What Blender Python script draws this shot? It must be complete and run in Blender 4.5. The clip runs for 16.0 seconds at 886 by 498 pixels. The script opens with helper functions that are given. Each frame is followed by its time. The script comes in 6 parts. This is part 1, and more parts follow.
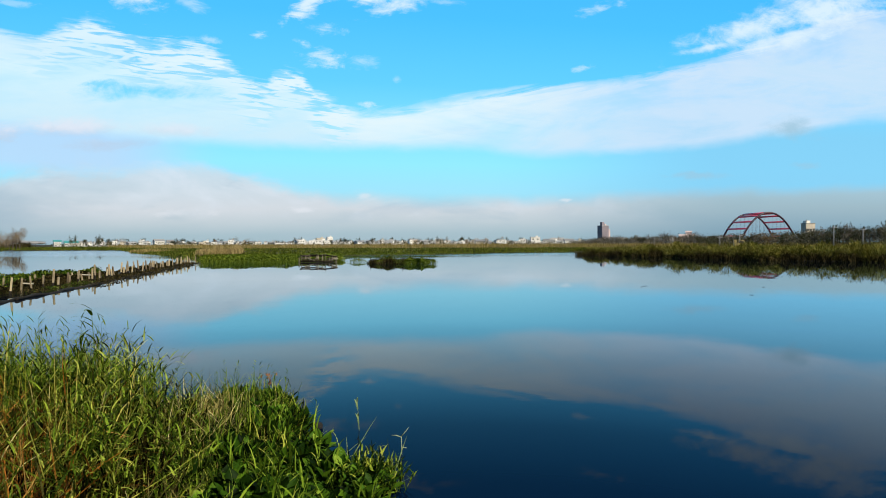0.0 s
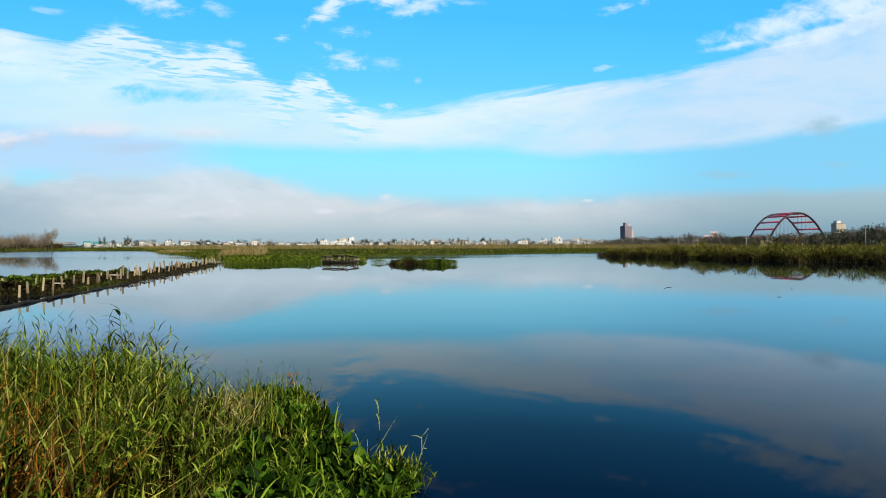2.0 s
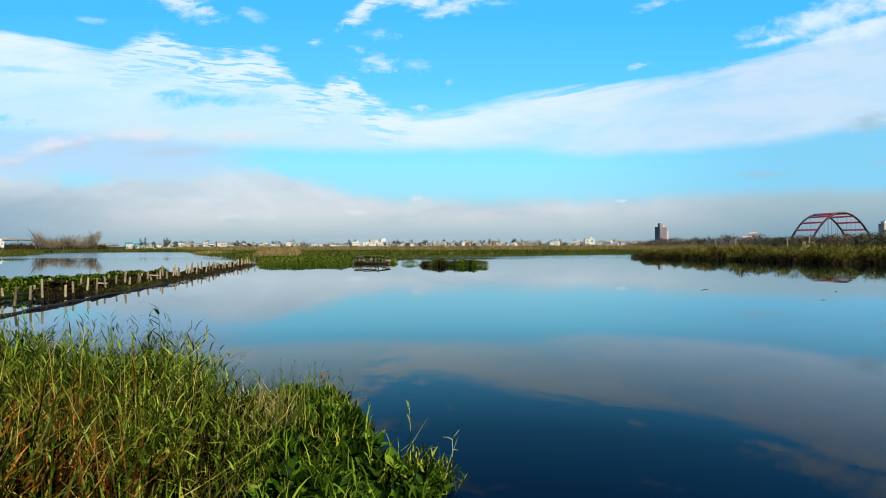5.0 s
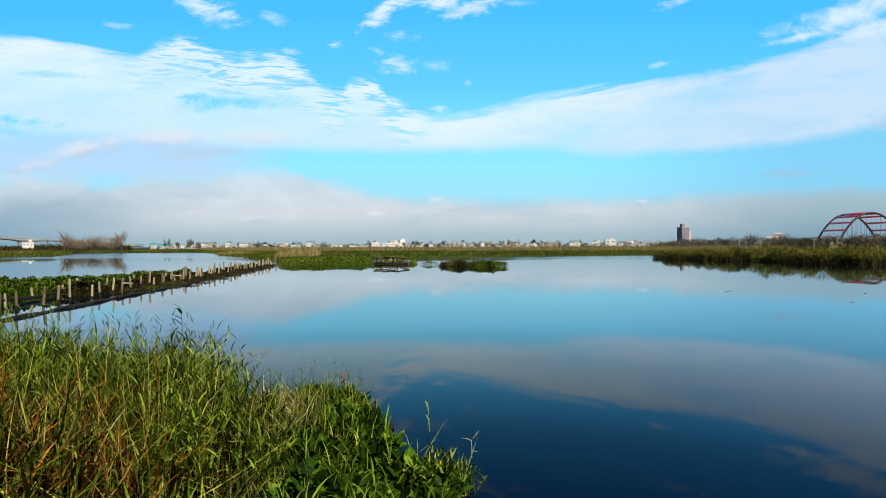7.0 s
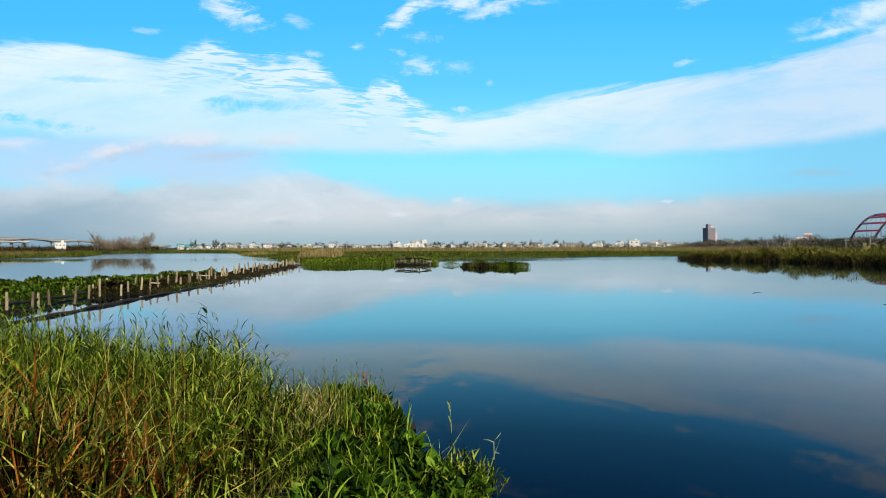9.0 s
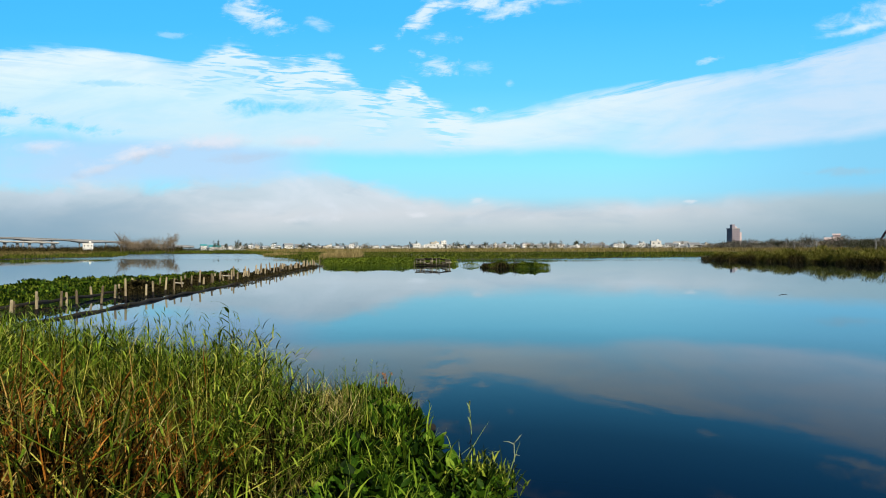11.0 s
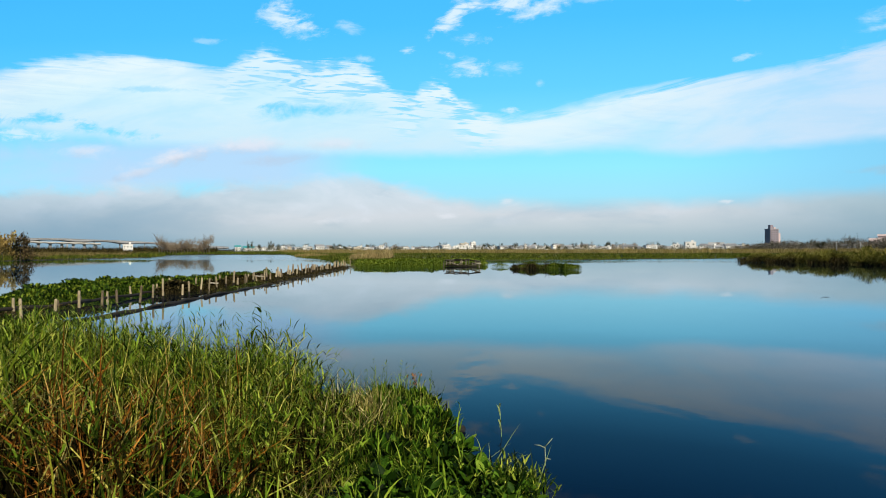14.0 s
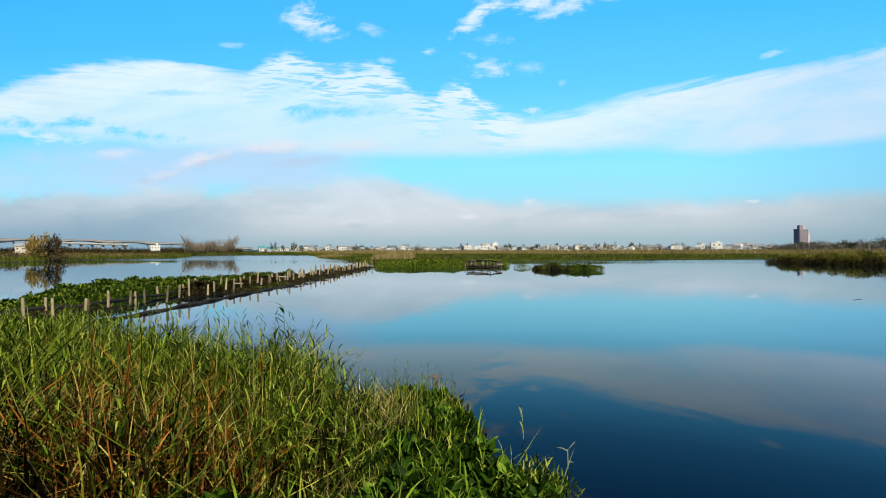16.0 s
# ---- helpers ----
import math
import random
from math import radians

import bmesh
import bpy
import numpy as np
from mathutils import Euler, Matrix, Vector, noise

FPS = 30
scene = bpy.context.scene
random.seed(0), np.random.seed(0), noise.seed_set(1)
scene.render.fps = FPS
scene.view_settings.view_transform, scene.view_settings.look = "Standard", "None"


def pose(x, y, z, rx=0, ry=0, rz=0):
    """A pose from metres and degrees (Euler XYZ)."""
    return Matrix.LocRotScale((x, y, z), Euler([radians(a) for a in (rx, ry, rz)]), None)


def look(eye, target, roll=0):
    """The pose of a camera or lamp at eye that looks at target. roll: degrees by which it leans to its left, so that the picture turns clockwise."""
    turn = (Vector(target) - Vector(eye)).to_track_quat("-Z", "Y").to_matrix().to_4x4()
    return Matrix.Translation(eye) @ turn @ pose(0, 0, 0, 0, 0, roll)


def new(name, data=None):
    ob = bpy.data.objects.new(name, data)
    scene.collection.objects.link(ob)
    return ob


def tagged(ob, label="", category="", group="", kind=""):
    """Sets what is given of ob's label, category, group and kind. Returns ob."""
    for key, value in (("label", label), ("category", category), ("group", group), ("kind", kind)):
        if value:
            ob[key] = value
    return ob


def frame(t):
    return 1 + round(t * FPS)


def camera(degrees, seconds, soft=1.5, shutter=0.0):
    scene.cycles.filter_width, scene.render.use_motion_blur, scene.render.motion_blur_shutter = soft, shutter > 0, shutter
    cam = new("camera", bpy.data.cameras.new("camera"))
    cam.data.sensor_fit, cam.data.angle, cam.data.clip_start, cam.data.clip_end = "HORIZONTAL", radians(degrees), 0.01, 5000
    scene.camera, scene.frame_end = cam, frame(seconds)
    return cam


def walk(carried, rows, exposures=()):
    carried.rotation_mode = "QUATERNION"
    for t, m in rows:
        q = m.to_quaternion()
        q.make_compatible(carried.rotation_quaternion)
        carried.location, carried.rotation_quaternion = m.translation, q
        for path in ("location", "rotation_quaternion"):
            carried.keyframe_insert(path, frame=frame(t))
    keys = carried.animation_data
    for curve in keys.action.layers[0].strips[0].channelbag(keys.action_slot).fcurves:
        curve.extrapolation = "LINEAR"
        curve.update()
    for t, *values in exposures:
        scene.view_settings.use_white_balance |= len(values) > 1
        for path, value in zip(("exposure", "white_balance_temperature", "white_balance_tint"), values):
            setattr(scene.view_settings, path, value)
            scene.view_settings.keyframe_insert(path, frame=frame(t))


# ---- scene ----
cam = camera(75.95, 16.0, 0.95)
PATH = [
    (0, 0, 0, 2.5, 89.419, 0.185, -0.002),
    (0.5, 0.003, -0.004, 2.502, 89.44, 0.184, 0.487),
    (1, 0.006, -0.006, 2.503, 89.462, 0.184, 0.984),
    (1.5, 0.009, -0.008, 2.504, 89.484, 0.185, 1.564),
    (2, 0.011, -0.008, 2.504, 89.506, 0.186, 2.121),
    (2.5, 0.012, -0.008, 2.505, 89.528, 0.187, 2.727),
    (3, 0.013, -0.007, 2.505, 89.549, 0.189, 3.304),
    (3.5, 0.014, -0.005, 2.505, 89.57, 0.191, 3.796),
    (4, 0.014, -0.003, 2.505, 89.591, 0.192, 4.288),
    (6.5, 0.01, 0.019, 2.501, 89.693, 0.194, 6.676),
    (7, 0.009, 0.024, 2.5, 89.713, 0.193, 7.174),
    (7.5, 0.007, 0.03, 2.499, 89.732, 0.191, 7.693),
    (8, 0.005, 0.036, 2.498, 89.751, 0.188, 8.254),
    (8.5, 0.003, 0.043, 2.497, 89.77, 0.185, 8.838),
    (9, 0.001, 0.05, 2.495, 89.789, 0.181, 9.366),
    (11.5, -0.01, 0.084, 2.489, 89.881, 0.157, 11.829),
    (12, -0.012, 0.09, 2.488, 89.9, 0.153, 12.326),
    (12.5, -0.014, 0.097, 2.488, 89.918, 0.148, 12.79),
    (13, -0.016, 0.103, 2.487, 89.937, 0.144, 13.286),
    (13.5, -0.018, 0.109, 2.486, 89.957, 0.14, 13.787),
    (14, -0.019, 0.114, 2.486, 89.976, 0.138, 14.319),
    (14.5, -0.021, 0.119, 2.485, 89.996, 0.136, 14.926),
    (15, -0.022, 0.124, 2.485, 90.017, 0.137, 15.46),
    (15.5, -0.023, 0.128, 2.485, 90.038, 0.139, 15.969),
    (16, -0.024, 0.132, 2.486, 90.06, 0.143, 16.481),
]
walk(cam, [(t, pose(x, y, z, rx, ry, rz)) for t, x, y, z, rx, ry, rz in PATH])

# ---- world, sun and exposure ----
SUN_AZ, SUN_EL = 142.0, 38.0   # degrees clockwise from the view's first heading (+y), and up
scene.view_settings.exposure = 0.0


class Graph:
    """Small helper round a node tree: every call adds a node and returns its output."""

    def __init__(self, tree):
        self.tree = tree
        tree.nodes.clear()

    def node(self, kind, **props):
        n = self.tree.nodes.new(kind)
        for k, v in props.items():
            if k == "operation":
                n.operation = v
            elif k == "data_type":
                n.data_type = v
            elif k == "blend_type":
                n.blend_type = v
            elif k == "interpolation_type":
                n.interpolation_type = v
        return n

    def put(self, socket, v):
        if isinstance(v, bpy.types.NodeSocket):
            self.tree.links.new(v, socket)
        elif v is not None:
            socket.default_value = v

    def math(self, op, a, b=None, c=None, clamp=False):
        n = self.node("ShaderNodeMath", operation=op)
        n.use_clamp = clamp
        for s, v in zip(n.inputs, (a, b, c)):
            self.put(s, v)
        return n.outputs[0]

    def dot(self, a, b):
        n = self.node("ShaderNodeVectorMath", operation="DOT_PRODUCT")
        self.put(n.inputs[0], a)
        self.put(n.inputs[1], b)
        return n.outputs["Value"]

    def xyz(self, x, y, z=0.0):
        n = self.node("ShaderNodeCombineXYZ")
        for s, v in zip(n.inputs, (x, y, z)):
            self.put(s, v)
        return n.outputs[0]

    def noise(self, vec, scale, detail=4.0, rough=0.5, dist=0.0):
        n = self.node("ShaderNodeTexNoise")
        self.put(n.inputs["Vector"], vec)
        n.inputs["Scale"].default_value = scale
        n.inputs["Detail"].default_value = detail
        n.inputs["Roughness"].default_value = rough
        n.inputs["Distortion"].default_value = dist
        return n.outputs["Fac"]

    def ramp(self, fac, stops, smooth=False):
        n = self.node("ShaderNodeValToRGB")
        self.put(n.inputs[0], fac)
        r = n.color_ramp
        r.interpolation = "B_SPLINE" if smooth == "spline" else ("EASE" if smooth else "LINEAR")
        while len(r.elements) < len(stops):
            r.elements.new(0.5)
        for e, (p, c) in zip(r.elements, stops):
            e.position = p
            e.color = (c, c, c, 1) if isinstance(c, (int, float)) else (*c, 1)
        return n.outputs[0]

    def step(self, v, lo, hi, out0=0.0, out1=1.0):
        n = self.node("ShaderNodeMapRange", interpolation_type="SMOOTHSTEP")
        self.put(n.inputs[0], v)
        for s, x in zip(n.inputs[1:5], (lo, hi, out0, out1)):
            self.put(s, x)
        return n.outputs[0]

    def mix(self, fac, a, b, blend="MIX"):
        n = self.node("ShaderNodeMix", data_type="RGBA", blend_type=blend)
        self.put(n.inputs["Factor"], fac)
        for s, v in ((n.inputs["A"], a), (n.inputs["B"], b)):
            self.put([q for q in n.inputs if q.name == s.name and q.type == "RGBA"][0], v if isinstance(v, bpy.types.NodeSocket) else (*v, 1))
        return [o for o in n.outputs if o.type == "RGBA"][0]


def lin(r, g, b):
    """A colour as seen on a screen, 0 to 255, in linear light."""
    return tuple(((c / 255 + 0.055) / 1.055) ** 2.4 if c > 10 else c / 255 / 12.92 for c in (r, g, b))


def air(r, g, b, more):
    """The same for clear sky, whose blue goes beyond the screen's white."""
    c = lin(r, g, b)
    return c[0], c[1], c[2] * more


def build_sky():
    world = bpy.data.worlds.new("world")
    scene.world = world
    world.use_nodes = True
    g = Graph(world.node_tree)
    way = g.node("ShaderNodeTexCoord").outputs["Generated"]
    sky = g.node("ShaderNodeTexSky")
    sky.sky_type, sky.sun_disc = "NISHITA", False
    sky.sun_elevation, sky.sun_rotation = radians(SUN_EL), radians(SUN_AZ)
    sky.air_density, sky.dust_density, sky.ozone_density = 1.0, 0.6, 2.0
    clear = g.mix(1.0, sky.outputs[0], (0.015, 0.032, 0.040), "MULTIPLY")

    # a flat chart of the sky: u to the right, v up, along the heading of the middle of the path
    a = radians(8.25)
    ahead = g.dot(way, (-math.sin(a), math.cos(a), 0))
    depth = g.math("MAXIMUM", g.math("ABSOLUTE", ahead), 0.2)
    u = g.math("DIVIDE", g.dot(way, (math.cos(a), math.sin(a), 0)), depth)
    up = g.dot(way, (0, 0, 1))
    v = g.math("DIVIDE", up, depth)
    us = g.math("MULTIPLY_ADD", u, 0.4, 0.5)          # u of -1.25 to 1.25 as 0 to 1

    def drawn(ku, kv, tilt, scale, detail, rough, dist, z=0.0):
        """Noise stretched along u, with a slant."""
        n = g.noise(g.xyz(g.math("MULTIPLY", u, ku), g.math("ADD", g.math("MULTIPLY", v, kv), g.math("MULTIPLY", u, tilt)), z), scale, detail, rough, dist)
        return g.math("SUBTRACT", n, 0.5)

    soft = drawn(0.45, 1.0, 0.0, 5.0, 5.0, 0.55, 0.0)
    lump = drawn(0.6, 1.0, 0.05, 16.0, 6.0, 0.6, 0.2)
    wisp = drawn(14.0, 30.0, -3.0, 1.0, 8.0, 0.68, 0.7, 2.0)
    streak = drawn(5.0, 60.0, 6.0, 1.5, 4.0, 0.55, 0.7, 5.0)
    streak_r = drawn(4.0, 44.0, -9.0, 1.3, 5.0, 0.6, 0.6, 9.0)
    ripple = drawn(15.0, 118.0, 9.0, 1.0, 2.5, 0.55, 0.9, 12.0)
    crumb = drawn(30.0, 60.0, 0.0, 1.0, 4.0, 0.6, 0.5, 15.0)

    # clear air is paler and turquoise low down, bluer to the right
    low = g.ramp(v, [(0.0, lin(150, 178, 196)), (0.03, lin(160, 190, 208)), (0.09, air(162, 231, 251, 1.02)), (0.14, air(150, 238, 255, 1.13)), (0.19, air(136, 230, 254, 1.15)), (0.28, air(102, 211, 254, 1.12)), (0.40, air(78, 196, 253, 1.12)), (0.5, air(70, 188, 251, 1.12))])
    low = g.mix(g.math("MULTIPLY", g.step(u, 0.2, 0.7), g.step(v, 0.30, 0.2, 0.0, 0.85)), low, air(134, 208, 246, 1.0))
    base = g.mix(g.step(v, 0.46, 0.8), low, clear)

    # a lavender veil between the band and the low bank
    veil = g.math("MULTIPLY", g.math("MULTIPLY", g.step(u, -0.20, -0.42), g.step(g.math("ADD", v, g.math("MULTIPLY", soft, 0.05)), 0.10, 0.14)), g.step(g.math("ADD", v, g.math("MULTIPLY", lump, 0.05)), 0.225, 0.18))
    base = g.mix(g.math("MULTIPLY", veil, g.step(soft, -0.2, 0.1, 0.25, 0.8)), base, lin(192, 219, 250))

    # the broad white band: its upper and lower edge along u
    top = g.ramp(us, [(0.020, 0.315), (0.068, 0.317), (0.108, 0.345), (0.156, 0.368), (0.188, 0.372), (0.231, 0.367), (0.267, 0.351), (0.294, 0.339), (0.311, 0.360), (0.324, 0.376), (0.337, 0.371),
                      (0.351, 0.343), (0.363, 0.330), (0.385, 0.342), (0.403, 0.331), (0.410, 0.311), (0.427, 0.279), (0.437, 0.277), (0.445, 0.299), (0.451, 0.305), (0.462, 0.293), (0.469, 0.264),
                      (0.482, 0.243), (0.500, 0.233), (0.530, 0.237), (0.566, 0.255), (0.598, 0.273), (0.666, 0.298), (0.710, 0.308), (0.753, 0.339), (0.812, 0.390), (0.885, 0.465)])
    base_edge = g.ramp(us, [(0.020, 0.266), (0.108, 0.236), (0.188, 0.212), (0.231, 0.196), (0.307, 0.184), (0.375, 0.170), (0.500, 0.165), (0.586, 0.168), (0.630, 0.157), (0.686, 0.163), (0.745, 0.181), (0.785, 0.196), (0.812, 0.208), (0.905, 0.240)], True)
    left = g.step(u, 0.02, -0.06)
    rippled = g.math("MULTIPLY", g.step(u, -0.58, -0.42), left)
    rough = g.math("ADD", g.math("MULTIPLY", lump, g.mix(rippled, (0.022,) * 3, (0.05,) * 3)), g.mix(left, g.math("MULTIPLY", streak_r, 0.055), g.math("MULTIPLY", streak, 0.05)))
    rough = g.math("ADD", rough, g.math("MULTIPLY", rippled, g.math("ADD", g.math("MULTIPLY", ripple, 0.045), g.math("MULTIPLY", crumb, 0.02))))
    under = g.math("SUBTRACT", g.math("ADD", rough, top), v)
    edge_up = g.step(under, -0.005, g.step(u, 0.0, 0.3, 0.016, 0.012))
    over = g.math("SUBTRACT", v, g.math("ADD", g.math("MULTIPLY", soft, 0.04), g.math("ADD", g.math("MULTIPLY", lump, 0.02), base_edge)))
    edge_lo = g.step(over, -0.010, 0.016)
    band = g.math("MULTIPLY", edge_up, edge_lo)
    # rows of small ripples under the upper edge of its left half, fine streaks elsewhere
    near_top = g.step(g.math("ADD", under, g.math("MULTIPLY", soft, 0.05)), 0.10, 0.03)
    rows = g.math("MULTIPLY", g.math("MULTIPLY", rippled, near_top), g.step(ripple, -0.03, 0.10))
    lines = g.math("MULTIPLY", g.math("SUBTRACT", 1.0, rippled), g.math("MULTIPLY", g.step(under, 0.045, 0.005, 0.0, 0.45), g.step(g.mix(left, streak_r, streak), 0.0, 0.15)))
    band = g.math("MULTIPLY", band, g.math("SUBTRACT", 1.0, g.math("ADD", g.math("MULTIPLY", rows, 0.78), lines)))
    thin = drawn(0.5, 2.2, -0.35, 7.0, 5.0, 0.6, 0.4, 21.0)
    band = g.math("MULTIPLY", band, g.step(g.math("ADD", g.math("MULTIPLY", soft, 0.7), g.math("ADD", thin, g.math("MULTIPLY", lump, 0.3))), -0.26, 0.12, g.step(u, 0.0, 0.4, 0.74, 0.58), 0.99))

    def blob(cu, cv, ru, rv, power=1.0, tilt=0.0, rag=1.7):
        """A ragged patch of cloud: 1 inside, 0 outside."""
        du = g.math("DIVIDE", g.math("SUBTRACT", u, cu), ru * 1.5)
        dv = g.math("SUBTRACT", v, cv)
        if tilt:
            dv = g.math("SUBTRACT", dv, g.math("MULTIPLY", g.math("SUBTRACT", u, cu), tilt))
        dv = g.math("DIVIDE", dv, rv * 1.5)
        r = g.math("SQRT", g.math("ADD", g.math("MULTIPLY", du, du), g.math("MULTIPLY", dv, dv)))
        f = g.math("ADD", g.math("SUBTRACT", 0.98 - 0.09 * rag, r), g.math("ADD", g.math("MULTIPLY", wisp, rag * 1.6), g.math("ADD", g.math("MULTIPLY", lump, 1.5), g.math("MULTIPLY", crumb, rag * 0.7))))
        return g.math("MULTIPLY", g.step(f, 0.0, 0.95), power)

    def gather(*patches):
        most = None
        for p in patches:
            b = blob(*p)
            most = b if most is None else g.math("MAXIMUM", most, b)
        return most

    for hole in ((-0.345, 0.253, 0.085, 0.015, 1.0, 0.0, 0.9), (-0.76, 0.226, 0.09, 0.010, 0.95, -0.12), (-0.92, 0.250, 0.12, 0.013, 0.95, -0.05), (-0.66, 0.30, 0.10, 0.005, 0.4, -0.05), (-0.42, 0.262, 0.03, 0.008, 0.7)):
        band = g.math("MULTIPLY", band, g.math("SUBTRACT", 1.0, blob(*hole)))
    white = g.mix(g.step(g.math("ADD", over, g.math("MULTIPLY", soft, 0.06)), 0.0, 0.12), lin(206, 238, 253), lin(218, 247, 255))
    white = g.mix(g.step(under, 0.09, 0.02, 0.0, 0.7), white, lin(236, 250, 254))
    white = g.mix(g.math("MULTIPLY", g.step(u, 0.1, 0.6), 0.9), white, lin(202, 228, 252))
    white = g.mix(g.step(g.math("ADD", soft, g.math("MULTIPLY", streak, 0.4)), 0.0, 0.22, 0.0, 0.5), white, lin(192, 228, 252))
    col = g.mix(band, base, white)

    # separate puffs above the band
    puffs = gather((-0.382, 0.413, 0.050, 0.028, 0.95, -0.45), (-0.278, 0.400, 0.024, 0.010, 0.45, -0.3), (-0.170, 0.353, 0.014, 0.007, 0.75), (-0.095, 0.342, 0.012, 0.007, 0.7, -0.5), (-0.050, 0.368, 0.030, 0.009, 0.7),
                   (-0.055, 0.318, 0.040, 0.017, 0.9, -0.05), (0.0, 0.317, 0.030, 0.012, 0.4), (-0.085, 0.415, 0.035, 0.020, 1.0, 0.7), (-0.015, 0.432, 0.075, 0.014, 1.0), (0.075, 0.418, 0.050, 0.014, 0.9, 0.35), (0.150, 0.428, 0.030, 0.006, 0.35),
                   (0.409, 0.322, 0.026, 0.006, 0.7, 0.2), (0.436, 0.430, 0.045, 0.010, 0.6, 0.25), (0.062, 0.287, 0.009, 0.007, 0.35), (0.74, 0.412, 0.12, 0.026, 1.0, 0.34, 0.8), (0.90, 0.455, 0.16, 0.040, 1.0, 0.30, 0.8), (0.66, 0.372, 0.06, 0.009, 0.9, 0.22, 0.9), (0.84, 0.40, 0.09, 0.022, 0.9, 0.2, 0.8),
                   (-0.545, 0.385, 0.030, 0.006, 0.35), (-0.25, 0.342, 0.02, 0.006, 0.5), (-0.93, 0.225, 0.10, 0.012, 0.8, -0.12), (0.015, 0.243, 0.018, 0.006, 0.9))
    puffs = g.math("MULTIPLY", puffs, g.math("SUBTRACT", 1.0, g.math("MULTIPLY", g.math("MULTIPLY", g.step(u, 0.1, 0.0), 0.5), g.step(ripple, 0.02, 0.14))))
    col = g.mix(g.math("MULTIPLY", puffs, 0.9), col, lin(228, 246, 255))

    # grey-bottomed cumulus under the band, lit along its top
    mauve = gather((-0.60, 0.172, 0.085, 0.018, 0.95, 0.16, 0.8), (-0.46, 0.190, 0.12, 0.014, 0.85, 0.02, 0.8), (-0.31, 0.190, 0.08, 0.011, 0.6, 0.0, 0.8), (-0.79, 0.187, 0.06, 0.014, 0.7, 0.0, 0.8), (-0.68, 0.145, 0.05, 0.009, 0.7, 0.25, 0.8), (-0.40, 0.165, 0.08, 0.012, 0.5, 0.05, 0.8))
    crest = g.ramp(us, [(0.18, 0.190), (0.22, 0.150), (0.25, 0.176), (0.29, 0.192), (0.33, 0.196), (0.40, 0.196)])
    tone = g.mix(g.step(g.math("SUBTRACT", g.math("ADD", v, g.math("MULTIPLY", lump, 0.06)), crest), -0.028, 0.0), lin(190, 205, 224), lin(228, 234, 246))
    col = g.mix(mauve, col, tone)
    col = g.mix(gather((0.83, 0.222, 0.055, 0.020, 0.8, -0.05, 0.8), (0.64, 0.128, 0.06, 0.008, 0.55, 0.0, 1.0), (0.86, 0.15, 0.03, 0.006, 0.4)), col, lin(160, 200, 222))

    # the long low bank of cloud over the horizon
    lowtop = g.ramp(us, [(0.020, 0.118), (0.108, 0.114), (0.188, 0.114), (0.267, 0.118), (0.339, 0.124), (0.363, 0.126), (0.387, 0.130), (0.415, 0.122), (0.447, 0.108), (0.467, 0.094), (0.490, 0.084), (0.586, 0.080), (0.646, 0.086), (0.725, 0.094), (0.812, 0.104), (0.945, 0.121)], True)
    billow = drawn(0.42, 1.0, 0.02, 11.0, 5.0, 0.58, 0.5, 31.0)
    cu = g.math("SUBTRACT", g.math("ADD", lowtop, g.math("ADD", g.math("MULTIPLY", soft, 0.04), g.math("MULTIPLY", g.math("ADD", lump, g.math("MULTIPLY", billow, -0.6)), g.step(u, 0.1, -0.2, 0.02, 0.07)))), v)
    bank = g.step(cu, g.step(u, 0.1, -0.2, -0.012, -0.014), g.step(u, 0.1, -0.2, 0.020, 0.024))
    grey = g.ramp(g.math("ADD", v, g.math("MULTIPLY", soft, 0.03)), [(0.0, lin(162, 188, 199)), (0.016, lin(170, 194, 204)), (0.036, lin(196, 209, 216)), (0.06, lin(215, 220, 226)), (0.12, lin(206, 222, 234)), (0.16, lin(212, 230, 244))])
    puffy = drawn(0.5, 1.0, 0.0, 17.0, 5.0, 0.55, 0.2, 1.0)
    bright = g.math("MULTIPLY", g.step(puffy, 0.02, 0.22), g.step(v, 0.035, 0.055))
    grey = g.mix(g.math("MULTIPLY", bright, 0.6), grey, lin(222, 229, 238))
    dim = g.math("MULTIPLY", g.step(drawn(0.28, 1.0, 0.0, 15.0, 4.0, 0.55, 0.2, 3.3), -0.02, 0.18), g.step(v, 0.16, 0.05))
    grey = g.mix(g.math("MULTIPLY", dim, 0.55), grey, lin(174, 195, 208))
    grey = g.mix(g.math("MULTIPLY", g.step(billow, 0.0, 0.16), g.step(v, 0.03, 0.08, 0.0, 0.55)), grey, lin(176, 196, 212))
    grey = g.mix(g.math("MULTIPLY", g.step(billow, -0.03, -0.18), g.step(v, 0.04, 0.08, 0.0, 0.6)), grey, lin(226, 233, 243))
    low_left = g.math("MULTIPLY", g.step(u, -0.36, -0.8), g.step(g.math("ADD", v, g.math("MULTIPLY", soft, 0.05)), 0.145, 0.03))
    grey = g.mix(g.math("MULTIPLY", low_left, 0.8), grey, lin(128, 164, 188))
    grey = g.mix(g.math("MULTIPLY", g.step(u, 0.2, 0.75), 0.9), grey, g.ramp(v, [(0.0, lin(116, 148, 167)), (0.03, lin(130, 161, 178)), (0.07, lin(154, 181, 192)), (0.11, lin(164, 198, 213))]))
    col = g.mix(g.math("MULTIPLY", bank, g.step(v, 0.19, 0.10, 0.4, 0.93)), col, grey)
    col = g.mix(gather((0.005, 0.083, 0.010, 0.006, 0.5), (0.375, 0.079, 0.010, 0.003, 0.6), (-0.31, 0.051, 0.06, 0.007, 0.45), (-0.094, 0.058, 0.028, 0.006, 0.55)), col, lin(232, 236, 243))
